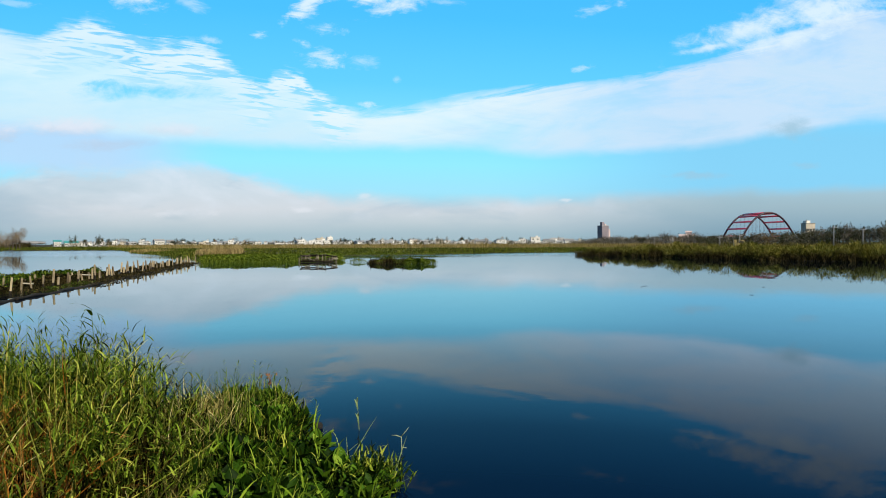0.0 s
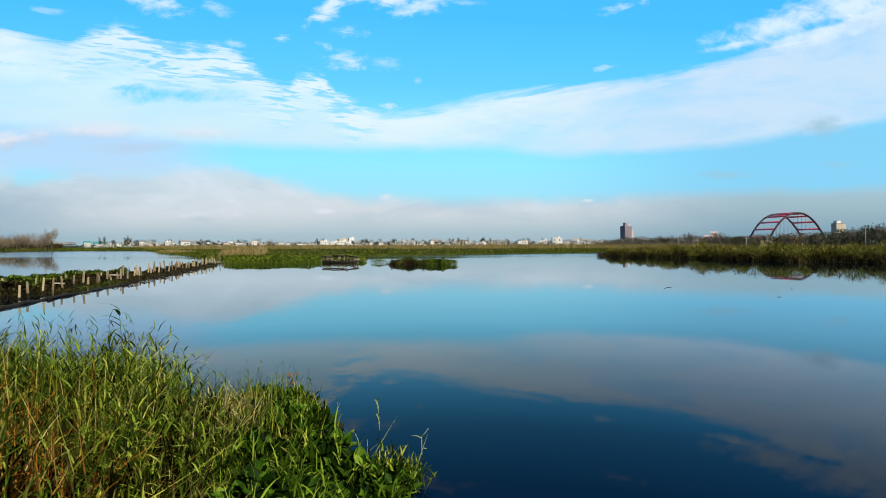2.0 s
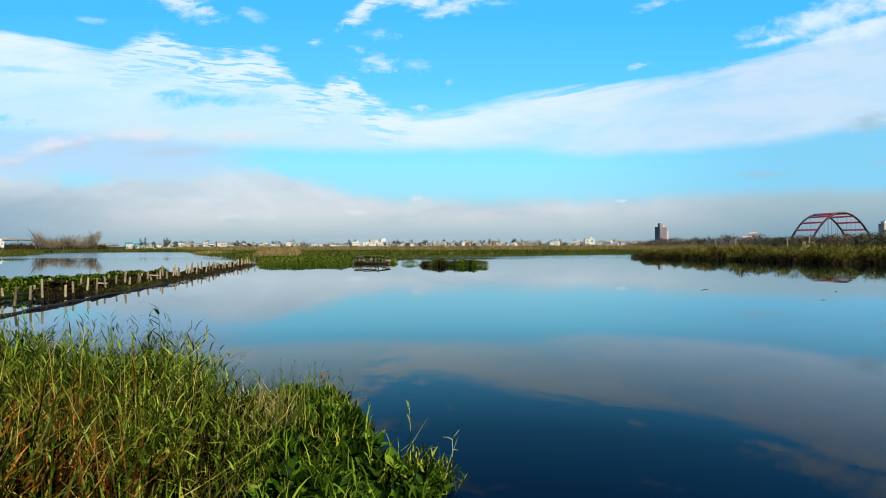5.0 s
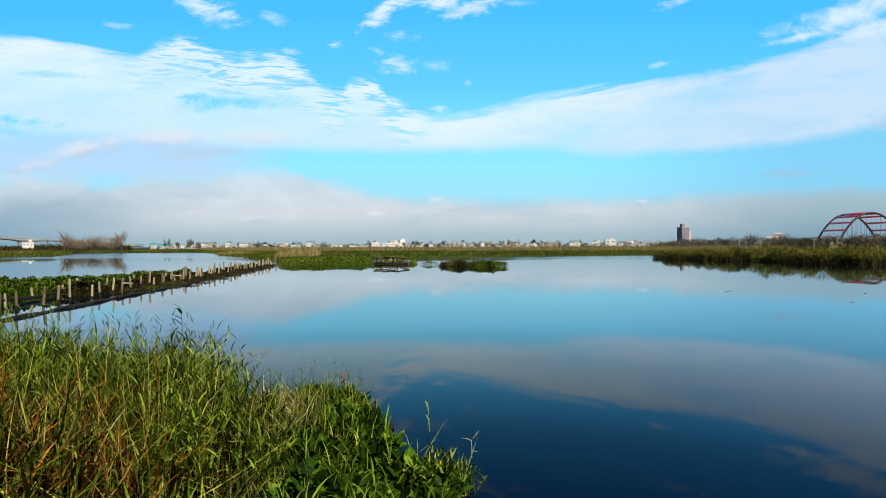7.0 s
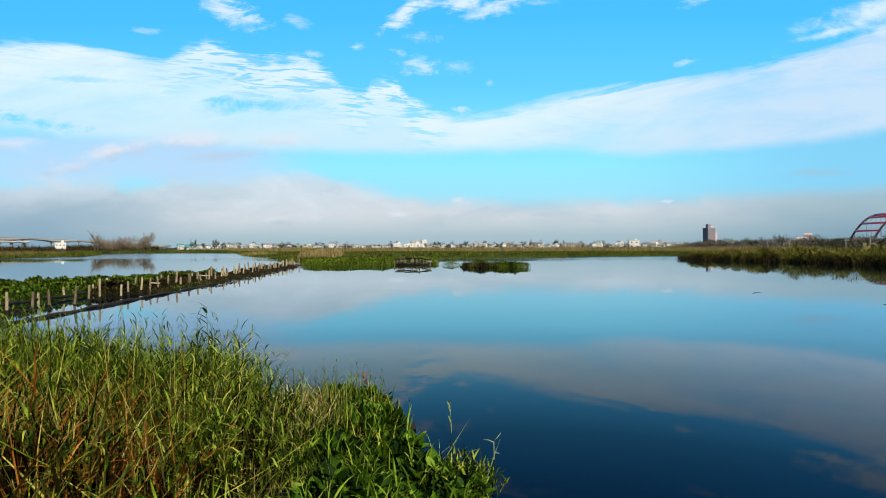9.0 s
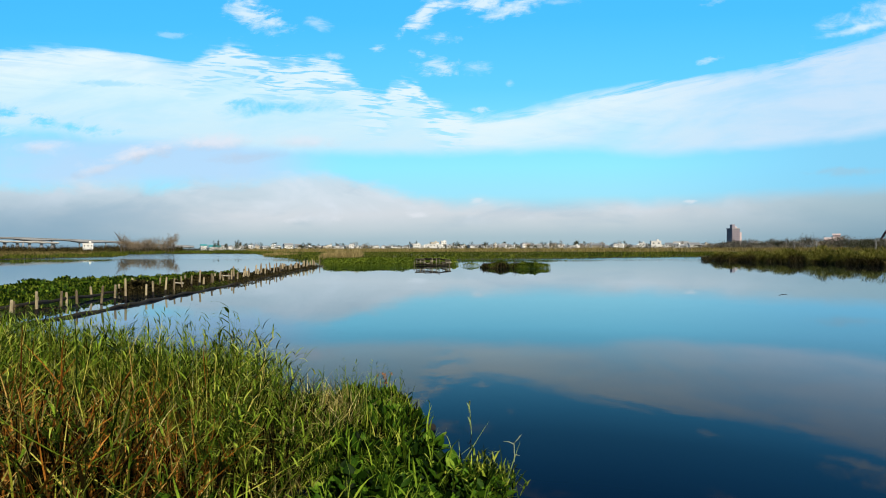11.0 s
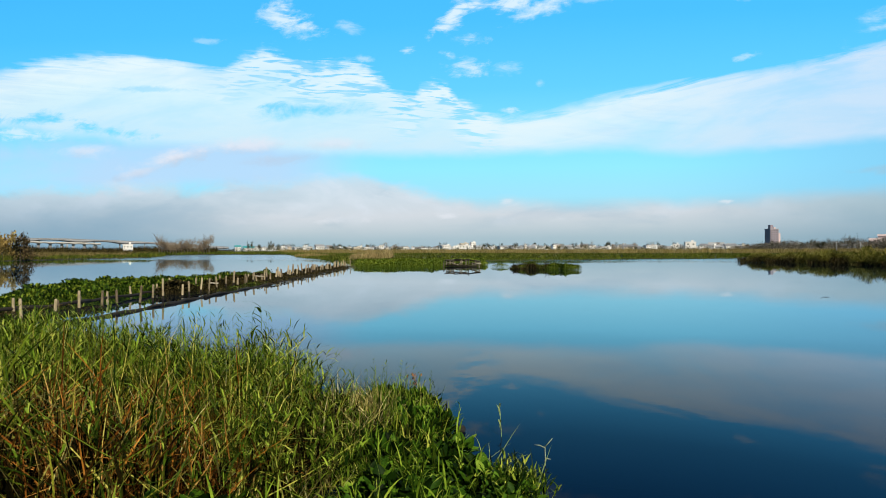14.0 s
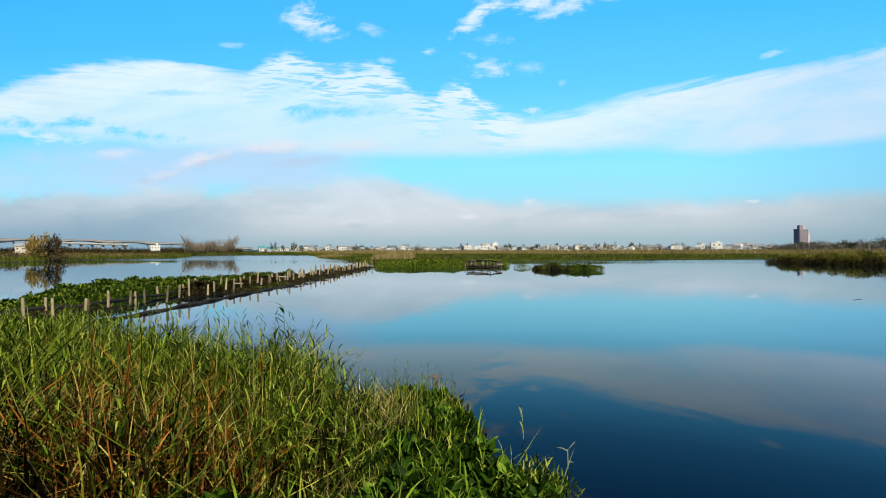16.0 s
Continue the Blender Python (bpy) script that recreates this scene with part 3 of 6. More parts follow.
def build_ground():
    ang = np.linspace(0, 2 * np.pi, 481)[:-1]
    rad = np.concatenate([[0.02], np.linspace(0.6, 12, 22), np.geomspace(12.8, 330, 150), np.geomspace(350, 4700, 24)])
    A, R = np.meshgrid(ang, rad)
    P = np.stack([(R * np.sin(A)).ravel(), (R * np.cos(A)).ravel()], 1)
    Z = ground_height(P)
    V = np.column_stack([P, Z])
    n, m = len(rad), len(ang)
    i, j = np.meshgrid(np.arange(n - 1), np.arange(m), indexing="ij")
    i, j = i.ravel(), j.ravel()
    k = (j + 1) % m
    F = np.stack([i * m + j, (i + 1) * m + j, (i + 1) * m + k, i * m + k], 1)
    me = np_mesh("ground", V, F, SOIL, True)
    tagged(part_np("ground", me), "flat brown marsh ground under grass and reeds", "ground", kind="structure")


build_ground()


def build_water():
    bm = bmesh.new()
    c = np.array(LAKE, float)
    mid = np.array((-15.0, 80.0))
    out = []
    for a in c:
        d = a - mid
        out.append(a + d / np.hypot(*d) * (0.8 if a[1] < 12 and abs(a[0]) < 30 else 3.0))
    vs = [bm.verts.new((x, y, 0.0)) for x, y in out]
    f = bm.faces.new(vs)
    bmesh.ops.triangulate(bm, faces=[f])
    bmesh.ops.recalc_face_normals(bm, faces=bm.faces)
    for f in bm.faces:
        if f.normal.z < 0:
            f.normal_flip()
    me = bpy.data.meshes.new("water")
    bm.to_mesh(me)
    bm.free()
    me.materials.append(WATER)
    tagged(new("water", me), "still dark pond water mirroring the sky", "water", kind="structure")


build_water()


# ---- reeds and grass round the ponds ----
def reed_bed(name, spots, heights, widths, material, label, lean=0.12, droop=0.9, segs=3, seed=1, category="reeds"):
    r = np.random.default_rng(seed)
    n = len(spots)
    z = ground_height(spots)
    root = np.column_stack([spots, np.maximum(z, -0.05) - 0.03])
    V, F = ribbons(root, r.random(n) * 2 * np.pi, heights * (0.75 + 0.5 * r.random(n)), widths * (0.7 + 0.6 * r.random(n)),
                   np.abs(r.normal(0, lean, n)), np.abs(r.normal(droop, 0.45, n)), segs, r.random(n) * np.pi)
    return tagged(part_np(name, np_mesh(name, V, F, material)), label, category, kind="stuff")


def along(line, n, back0, back1, seed, power=1.0):
    """n points beside a line of shore, between back0 and back1 metres to its left, clumped."""
    r = np.random.default_rng(seed)
    L = np.array(line, float)
    d = np.diff(L, axis=0)
    ln = np.hypot(*d.T)
    s = r.random(n) * ln.sum()
    k = np.minimum(np.searchsorted(np.cumsum(ln), s), len(ln) - 1)
    f = (s - np.concatenate([[0], np.cumsum(ln)])[k]) / ln[k]
    nrm = np.stack([-d[:, 1], d[:, 0]], 1) / ln[:, None]
    wav = 0.8 * np.sin(s * 0.9 + 2 * np.sin(s * 0.31)) + 0.5 * np.sin(s * 2.3)
    return L[k] + f[:, None] * d[k] + nrm[k] * (back0 + wav + (back1 - back0) * r.random(n) ** power)[:, None]


def clumpy(P, size, seed, low=0.75, high=1.2):
    """A factor of height that changes in clumps over the plan."""
    return np.array([low + (high - low) * (0.5 + 0.5 * noise.noise((x / size, y / size, seed * 7.3)) * 1.6) for x, y in P])


# the spit of reeds across the water: its front hangs over the water
RIGHT_SHORE = [(30, 118), (28.8, 116), (28.8, 111), (32.3, 108), (37.5, 97), (41, 85.5), (44.5, 77.5), (52, 71), (75, 64), (100, 56), (112, 44)]
def tussocks(name, C, size, each, width, material, label, seed, spread=0.6, droop=1.3):
    """Reeds in drooping tussocks: C the middles, size the length of the blades of each."""
    r = np.random.default_rng(seed)
    k = np.repeat(np.arange(len(C)), each)
    n = len(k)
    head = r.random(n) * 6.283
    rim = np.sqrt(r.random(n))                      # 0 at the middle of a tussock, 1 at its rim
    off = size[k] * spread * rim
    P = C[k] + np.column_stack([np.cos(head) * off, np.sin(head) * off])
    z = np.maximum(ground_height(P), 0.0) - 0.05 + 0.74 * size[k] * (1 - rim ** 2.2) * r.random(n) ** 0.35
    V, F = ribbons(np.column_stack([P, z]), head + r.normal(0, 0.5, n), size[k] * (0.12 + 0.18 * r.random(n)), width * (0.6 + 0.7 * r.random(n)), 0.2 + 1.0 * rim * r.random(n) + 0.3 * r.random(n), np.abs(r.normal(droop, 0.45, n)), 3, head + 1.57 + r.normal(0, 0.6, n))
    return tagged(part_np(name, np_mesh(name, V, F, material)), label, "reeds", kind="stuff")


C = along(RIGHT_SHORE, 210, -0.1, 5.2, 11, 0.8)
tip = np.clip((np.hypot(C[:, 0] - 28, C[:, 1] - 112)) / 18, 0, 1)
r0 = np.random.default_rng(12)
tussocks("spit_front_reeds", C, (1.5 + 1.5 * tip) * (0.62 + 0.48 * r0.random(len(C))), 560, 0.055, REED_SPIT, "green and straw-coloured reed tussocks hanging over the water", 17, 0.66, 1.9)
P = along(RIGHT_SHORE, 16000, 2.8, 8.0, 18)
tip = np.clip((np.hypot(P[:, 0] - 28, P[:, 1] - 112)) / 18, 0, 1)
reed_bed("spit_inner_reeds", P, (0.95 + 0.75 * tip) * clumpy(P, 2.2, 1, 0.5, 1.2), np.full(len(P), 0.07), REED_SPIT, "green reeds behind the drooping edge", 0.5, 2.6, 4, 19)
# dead reeds coloured dark to play the shaded underside of the tussocks
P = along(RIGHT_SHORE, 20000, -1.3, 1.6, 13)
reed_bed("spit_edge_reeds", P, 1.1 * clumpy(P, 1.6, 2, 0.4, 1.5), np.full(len(P), 0.075), REED_DARK, "dead reeds drooping to the waterline, darkened as the shaded underside", 0.5, 2.0, 3, 14)
P = scatter([(32, 114), (41, 96), (47, 80), (56, 74), (100, 60), (160, 60), (160, 170), (70, 160), (54, 140), (38, 126)], 30000, 15)
reed_bed("spit_back_reeds", P, 1.85 * clumpy(P, 3.0, 3, 0.68, 1.15), np.full(len(P), 0.11), REED_TOP, "dense bed of green reeds on the spit", 0.45, 2.4, 3, 16)

# the far shore: low green edge, then a broad belt of tan reeds
FAR_SHORE = [(50, 142), (45, 150), (32, 149.5), (16.5, 143), (7, 133), (-0.5, 125), (-10, 120), (-21, 116), (-33, 108), (-44, 101)]
P = along(FAR_SHORE, 9000, -9, 1.0, 21)
P = P[~inside(P, LAKE)]
reed_bed("far_shore_sedge", P, 0.62 * clumpy(P, 5, 4, 0.5, 1.4), np.full(len(P), 0.10), REED_GREEN, "low green sedge along the far shore", 0.35, 1.3, 3, 22)
P = scatter([(-44, 103), (-33, 111), (-21, 119), (-10, 123), (-1, 128), (6, 136), (15, 146), (32, 153), (47, 153), (54, 142), (80, 160), (190, 240), (-155, 262), (-104, 192), (-84, 158), (-60, 126)], 26000, 20)
reed_bed("far_green_meadow", P, 0.6 * clumpy(P, 9, 13, 0.5, 1.5), np.full(len(P), 0.20), REED_GREEN, "low green marsh meadow behind the far shore", 0.35, 1.2, 3, 29, "grass")
P = scatter([(-150, 262), (-150, 246), (-30, 226), (60, 218), (190, 236), (420, 420), (-260, 440)], 40000, 23)
reed_bed("far_tan_reeds", P, 2.25 * clumpy(P, 7, 5, 0.7, 1.2), np.full(len(P), 0.13), REED_TAN, "broad belt of tan dry reeds behind the green meadow", 0.3, 1.3, 3, 24)
P = scatter([(-46, 105), (-44, 102.8), (-38, 106.6), (-38.5, 110)], 1600, 25)
reed_bed("pale_reed_clump", P, 1.75 * clumpy(P, 2.2, 6, 0.5, 1.35), np.full(len(P), 0.11), REED_PALE, "clump of pale bleached reeds at the water's corner", 0.2, 0.7, 3, 26)
P = scatter([(-74, 150), (-64, 138), (-80, 150), (-92, 166), (-90, 175)], 900, 27)
reed_bed("tawny_reed_tussock", P, 1.1 * clumpy(P, 3, 7, 0.6, 1.2), np.full(len(P), 0.2), REED_TAN, "tawny tussock of dry reeds at the pond's bend", 0.3, 0.9, 3, 28)

P = along([(-40, 100), (-44, 101), (-59, 122), (-81, 152), (-104, 190), (-128, 228)], 9000, -9, 0.8, 40)
reed_bed("inlet_sedge", P, 0.7 * clumpy(P, 5, 14, 0.5, 1.4), np.full(len(P), 0.12), REED_GREEN, "low green sedge along the inlet's bank", 0.35, 1.3, 3, 30)

# the left pond's shores
LEFT_SHORE = [(-128, 228), (-150, 236), (-172, 226), (-170, 200), (-150, 176), (-128, 143), (-128, 120), (-125, 99), (-118, 82), (-112, 55)]
P = along(LEFT_SHORE, 15000, -7.0, 0.6, 31)
P = P[~inside(P, LAKE)]
reed_bed("left_shore_grass", P, 1.0 * clumpy(P, 6, 8, 0.5, 1.4), np.full(len(P), 0.10), REED_GREEN, "rough green grass along the pond's far bank", 0.25, 1.0, 3, 32, "grass")
P = scatter([(-116, 50), (-124, 82), (-131, 99), (-134, 120), (-134, 143), (-156, 180), (-178, 204), (-260, 230), (-260, 90), (-190, 40)], 17000, 33)
reed_bed("left_meadow", P, 1.15 * clumpy(P, 14, 9, 0.7, 1.4), np.full(len(P), 0.12), MEADOW, "brown and tan meadow grass behind the bank", 0.25, 0.8, 3, 34, "grass")
P = scatter([(-128, 232), (-150, 240), (-180, 228), (-300, 300), (-250, 430), (-150, 300)], 5000, 35)
reed_bed("far_left_meadow", P, 0.9 * clumpy(P, 14, 9, 0.7, 1.4), np.full(len(P), 0.35), REED_GREEN, "green meadow grass beyond the far pond", 0.25, 0.8, 3, 36, "grass")

# a brown rise of scrub beyond the meadow, under the viaduct
r0 = np.random.default_rng(37)
a, d = np.radians(-63 + 27 * r0.random(17000)), 340 + 150 * r0.random(17000) ** 0.7
P = np.column_stack([d * np.sin(a), d * np.cos(a)])
reed_bed("brown_scrub", P, np.interp(d, [340, 400, 490], [1.0, 2.2, 5.6]) * clumpy(P, 14, 12, 0.6, 1.2), np.full(len(P), 0.34), REED_DARK, "low brown scrub on the plain beyond the meadow", 0.3, 0.9, 3, 38, "bushes")


# ---- floating water hyacinth ----
def leaf_template():
    """One hyacinth leaf: a stalk and a rounded, cupped blade. Unit height; returns verts and quads."""
    sv, sf = tube_np([(0, 0, 0), (0.08, 0, 0.35), (0.2, 0, 0.72)], [0.036, 0.040, 0.018], 3)
    rows = []
    for i, (t, w) in enumerate(((0, 0.05), (0.18, 0.125), (0.45, 0.15), (0.75, 0.10), (1.0, 0.012))):
        x, z = 0.19 + 0.20 * t + 0.06 * t * t, 0.68 + 0.46 * t - 0.10 * t * t
        rows += [(x - 0.03 * w / 0.15, -w, z + 0.02), (x, 0, z - 0.03), (x - 0.03 * w / 0.15, w, z + 0.02)]
    bf = [(3 * i + j, 3 * i + j + 1, 3 * i + j + 4, 3 * i + j + 3) for i in range(4) for j in range(2)]
    return (sv, sf), (np.array(rows), np.array(bf))


LEAF_STALK, LEAF_BLADE = leaf_template()
LEAF = join(LEAF_STALK, LEAF_BLADE)


def small_leaf():
    """The same leaf with fewer faces, for the mats further off."""
    v = np.array([(0, -0.02, 0), (0, 0.02, 0), (0.2, 0.02, 0.72), (0.2, -0.02, 0.72), (0.19, -0.04, 0.70), (0.30, -0.22, 0.85), (0.5, 0.0, 0.90), (0.30, 0.22, 0.85), (0.19, 0.04, 0.70)])
    return v, np.array([(0, 1, 2, 3), (4, 5, 6, 6), (4, 6, 7, 8)])


def stamp(template, root, size, yaw, tilt, stretch=None):
    """Copies of a template, scaled, tilted about y, turned about z and set at root. Returns verts and quads."""
    V, F = template
    n = len(root)
    st = np.ones(n) if stretch is None else stretch
    x, y, z = (V[None, :, i] * size[:, None] * (st[:, None] if i < 2 else 1) for i in range(3))
    ct, sn = np.cos(tilt)[:, None], np.sin(tilt)[:, None]
    x, z = x * ct + z * sn, z * ct - x * sn
    cy, sy = np.cos(yaw)[:, None], np.sin(yaw)[:, None]
    W = np.stack([x * cy - y * sy, x * sy + y * cy, z], 2) + root[:, None]
    return W.reshape(-1, 3), (np.arange(n)[:, None, None] * len(V) + F[None]).reshape(-1, 4)


def np_mixed(name, V, F, material):
    """As np_mesh, for quads of which some have collapsed to triangles (last index repeated)."""
    tri = F[:, 2] == F[:, 3]
    me = bpy.data.meshes.new(name)
    size = np.where(tri, 3, 4).astype(np.int32)
    keep = np.ones(F.shape, bool)
    keep[tri, 3] = False
    me.vertices.add(len(V))
    me.vertices.foreach_set("co", np.asarray(V, np.float32).ravel())
    me.loops.add(int(size.sum()))
    me.loops.foreach_set("vertex_index", F[keep].astype(np.int32))
    me.polygons.add(len(F))
    me.polygons.foreach_set("loop_start", np.concatenate([[0], np.cumsum(size)[:-1]]).astype(np.int32))
    me.polygons.foreach_set("loop_total", size)
    me.update(calc_edges=True)
    me.materials.append(material)
    return me


def hyacinth_mat(name, poly, n, size, label, seed, material=HYACINTH, clump=2.0, grow=(0.6, 1.3), leaf=0.6):
    r = np.random.default_rng(seed)
    P = scatter(poly, n, seed)
    h = size * clumpy(P, clump, seed, *grow) * (0.7 + 0.5 * r.random(n))
    d = edge_distance(P, poly)
    h *= np.minimum(1, 0.55 + d / (1.2 * size + 0.2))
    root = np.column_stack([P, np.full(n, -0.02)])
    V, F = stamp(small_leaf(), root, h, r.random(n) * 6.283, r.normal(0.05, 0.22, n), leaf * (0.6 + 0.8 * r.random(n)))
    return tagged(part_np(name, np_mixed(name, V, F, material)), label, "water plants", kind="stuff")


def fence_x(y):
    """The back pole, with a few short stakes."""
    return float(np.interp(y, [8, 19, 22.5, 26, 30, 33, 45, 60, 73], [-21.6, -21.6, -22.2, -23.2, -24.3, -25.0, -27.1, -30.2, -32.9]))


def front_x(y):
    """The pole floating before the stakes, which closes on the back row with distance."""
    return float(np.interp(y, [12, 17.3, 19.5, 22, 25, 28.3, 33.5, 45, 73], [-16.6, -17.35, -17.85, -18.4, -19.1, -19.95, -21.1, -24.42, -31.93]))


def stake_x(y):
    """The row of tall stakes between the two floating poles."""
    return float(np.interp(y, [12, 15, 17.5, 20, 22.5, 24, 26.6, 29, 32, 37, 42, 46, 51, 56, 73], [-19.2, -19.3, -19.5, -19.7, -20.2, -20.4, -21.1, -21.9, -22.6, -23.9, -25.1, -26.2, -27.5, -28.5, -32.4]))


# beside and behind the stake fence
hyacinth_mat("fence_side_hyacinth", [(fence_x(16) - 0.3, 16), (fence_x(22) - 0.3, 22), (fence_x(30) - 0.2, 30), (fence_x(46) - 0.2, 46), (-28.6, 47), (-28.8, 40), (-29.4, 35), (-30.6, 31.5), (-31.4, 28.5), (-31.2, 25.6), (-28.6, 23.4), (-25.4, 19.6)],
             30000, 0.64, "thick green water hyacinth floating behind the stakes", 41, HY_BACK, clump=0.8, grow=(0.35, 1.3), leaf=0.34)
hyacinth_mat("low_fence_hyacinth", [(fence_x(8) - 0.2, 8), (fence_x(18) - 0.2, 18.5), (fence_x(20) - 0.4, 20), (-24.6, 18.4), (-26.5, 15), (-26.5, 9)],
             5200, 0.40, "low yellowing water hyacinth round the fence's near end", 42, HY_BACK, clump=1.0)
hyacinth_mat("caught_hyacinth", [(stake_x(27.5) - 0.5, 27.5), (stake_x(34) - 0.3, 34), (stake_x(45) - 0.2, 45), (fence_x(45), 45), (fence_x(33), 33), (fence_x(28), 28)],
             3200, 0.42, "green and brown water hyacinth caught between the rows of stakes", 39, HY_BACK, 1.2, (0.2, 1.2), 0.42)
hyacinth_mat("foot_weeds", [(front_x(30) - 0.4, 30), (front_x(37) - 0.2, 37), (stake_x(37) + 0.1, 37), (stake_x(29) + 0.1, 29)],
             800, 0.24, "low green water plants before the stakes", 36, HY_BACK, 0.8, (0.2, 1.3), 0.42)
hyacinth_mat("front_debris", [(front_x(34) + 0.5, 34), (front_x(45) + 0.7, 45), (front_x(60) + 0.6, 60), (front_x(72) + 0.4, 72), (front_x(72) - 0.2, 72), (front_x(45) - 0.3, 45), (front_x(34) - 0.3, 34)],
             4200, 0.30, "dark dead plants floating along the foot of the stakes", 37, REED_DARK, 1.2, (0.1, 1.3), 0.5)
hyacinth_mat("near_flotsam", [(front_x(13) - 0.4, 13), (front_x(18) - 0.6, 18), (-19.6, 19.6), (-21.3, 20.0), (fence_x(14) + 0.2, 14)],
             2600, 0.22, "brown dead plants floating between the near stakes", 38, REED_DARK, 0.9, (0.2, 1.3), 0.6)
hyacinth_mat("walkway_hyacinth", [(stake_x(27) - 0.3, 27), (stake_x(45) - 0.1, 45), (stake_x(72) - 0.1, 72), (fence_x(72) - 0.6, 72), (fence_x(45) + 0.3, 45), (fence_x(29) + 0.2, 29), (fence_x(26) + 0.3, 26)],
             13000, 0.60, "dark dead hyacinth and flotsam caught between the stakes", 43, REED_DARK, 1.5, (0.2, 1.2))
hyacinth_mat("low_flotsam", [(front_x(28) - 0.5, 28), (front_x(45) - 0.1, 45), (front_x(72), 72), (stake_x(72), 72), (stake_x(45), 45), (stake_x(27), 27)],
             7000, 0.20, "low black flotsam round the feet of the stakes", 35, REED_DARK, 1.2, (0.2, 1.3))
# the broad mat in front of the far reeds, the island and the loose tufts
hyacinth_mat("broad_hyacinth_mat", [(-32.5, 77), (-31.5, 72), (-27, 70.5), (-22, 71.2), (-20, 72.5), (-19.6, 77.6), (-14.0, 77.8), (-14, 82), (-17, 94), (-20, 114), (-34, 108), (-43, 100)],
             26000, 0.62, "broad bright green mat of floating water hyacinth", 44, HY_FAR, clump=3.0, grow=(0.65, 1.25))
hyacinth_mat("hyacinth_island", [(-9.3, 69.8), (-7.8, 68.6), (-6.1, 68.9), (-4.7, 67.6), (-3.0, 68.1), (-1.8, 67.8), (-1.3, 68.6), (-0.6, 69.1), (-1.2, 69.9), (-2.2, 71.3), (-4.0, 71.9), (-6.3, 72.5), (-8.2, 71.2)],
             4600, 0.66, "floating island of green water hyacinth", 45, HY_FAR, clump=0.9, grow=(0.35, 1.35))
hyacinth_mat("landing_debris", [(-19.4, 75.9), (-14.2, 75.9), (-14.0, 78.0), (-19.4, 78.0)], 700, 0.42, "dark dead plants caught round the landing", 50, REED_DARK, 1.0, (0.4, 1.3), 0.5)
P = scatter([(-9.4, 69.8), (-7.8, 68.5), (-6.0, 68.8), (-4.6, 67.9), (-4.4, 70.5), (-5.2, 72), (-9.0, 71.5)], 2400, 46)
reed_bed("island_sedge", P, 0.85 * clumpy(P, 1.2, 10, 0.4, 1.3), np.full(len(P), 0.06), REED_DARK, "dark sedge standing on the floating island", 0.4, 1.2, 3, 47)
hyacinth_mat("hyacinth_tuft", [(-12.8, 75.5), (-11.8, 74.5), (-10.4, 74.8), (-9.8, 75.8), (-11.4, 76.8)], 260, 0.55, "loose tuft of floating water hyacinth", 48, HY_FAR)
hyacinth_mat("far_edge_hyacinth", [(34, 146), (14, 140), (6, 130.5), (-1, 122.5), (-10, 117.5), (-20, 113.5), (-21, 117), (-10, 121), (0, 126.5), (6, 134), (15, 145), (33, 150)],
             4200, 0.42, "green floating plants along the far shore", 49, HY_FAR, clump=4.0)


# ---- the grassy bank in the foreground ----
TALL = [(-13, 8.2), (-9, 3.4), (-5.5, 2.7), (-3.9, 3.1), (-2.75, 4.2), (-2.5, 5.2), (-2.85, 6.6), (-3.85, 7.35), (-6, 8.0), (-9, 8.6)]
MIXED = [(-2.9, 4.7), (-2.3, 5.0), (-1.9, 5.9), (-1.75, 7.2), (-2.2, 8.2), (-3.0, 8.5), (-4.0, 7.5), (-3.2, 6.5), (-2.7, 5.6)]
WEEDY = [(-2.6, 5.5), (-2.1, 5.7), (-1.9, 6.2), (-1.75, 7.2), (-2.2, 8.2), (-3.0, 8.5), (-4.0, 7.5), (-3.2, 6.5)]
FLOAT = [(-3.6, 3.3), (-2.6, 4.5), (-2.1, 5.3), (-2.0, 6.6), (-2.1, 7.8), (-1.92, 7.5), (-1.66, 6.9), (-1.32, 6.4), (-1.05, 6.0), (-0.75, 5.9), (-0.6, 5.5), (-0.6, 4.4), (-2.2, 3.2)]


def leafy_stems(P, height, leaves, leaf_len, leaf_w, seed, lean=0.12, stem_w=0.008, droop=1.2, base=0.3, open_=0.45):
    """Upright grass stems with alternate drooping leaves. Returns verts and quads."""
    r = np.random.default_rng(seed)
    n = len(P)
    z = np.maximum(ground_height(P), -0.05) - 0.02
    root = np.column_stack([P, z])
    head = r.random(n) * 6.283
    ln = np.abs(r.normal(0, lean, n))
    dr = np.abs(r.normal(0.25, 0.2, n))
    stems = ribbons(root, head, height, np.full(n, stem_w), ln, dr, 4, r.random(n) * 6.283)
    m = n * leaves
    k = np.repeat(np.arange(n), leaves)
    f = np.tile(np.linspace(base, 1.0, leaves), n) + r.normal(0, 0.05, m)
    f = np.clip(f, 0.12, 1.0)
    # places along the stems
    s5 = stems[0].reshape(n, 5, 2, 3).mean(2)
    i = np.minimum((f * 4).astype(int), 3)
    g = f * 4 - i
    at = s5[k, i] * (1 - g)[:, None] + s5[k, i + 1] * g[:, None]
    ll = leaf_len * (0.6 + 0.7 * r.random(m)) * (1.12 - 0.35 * f)
    h2 = np.tile(np.arange(leaves) * 2.6, n) + np.repeat(r.random(n) * 6.283, leaves) + r.normal(0, 0.5, m)
    blades = ribbons(at, h2, ll, leaf_w * (0.6 + 0.7 * r.random(m)), np.abs(r.normal(open_, 0.3, m)), np.abs(r.normal(droop, 0.5, m)), 4, h2 + 1.57 + r.normal(0, 0.5, m))
    return stems, blades


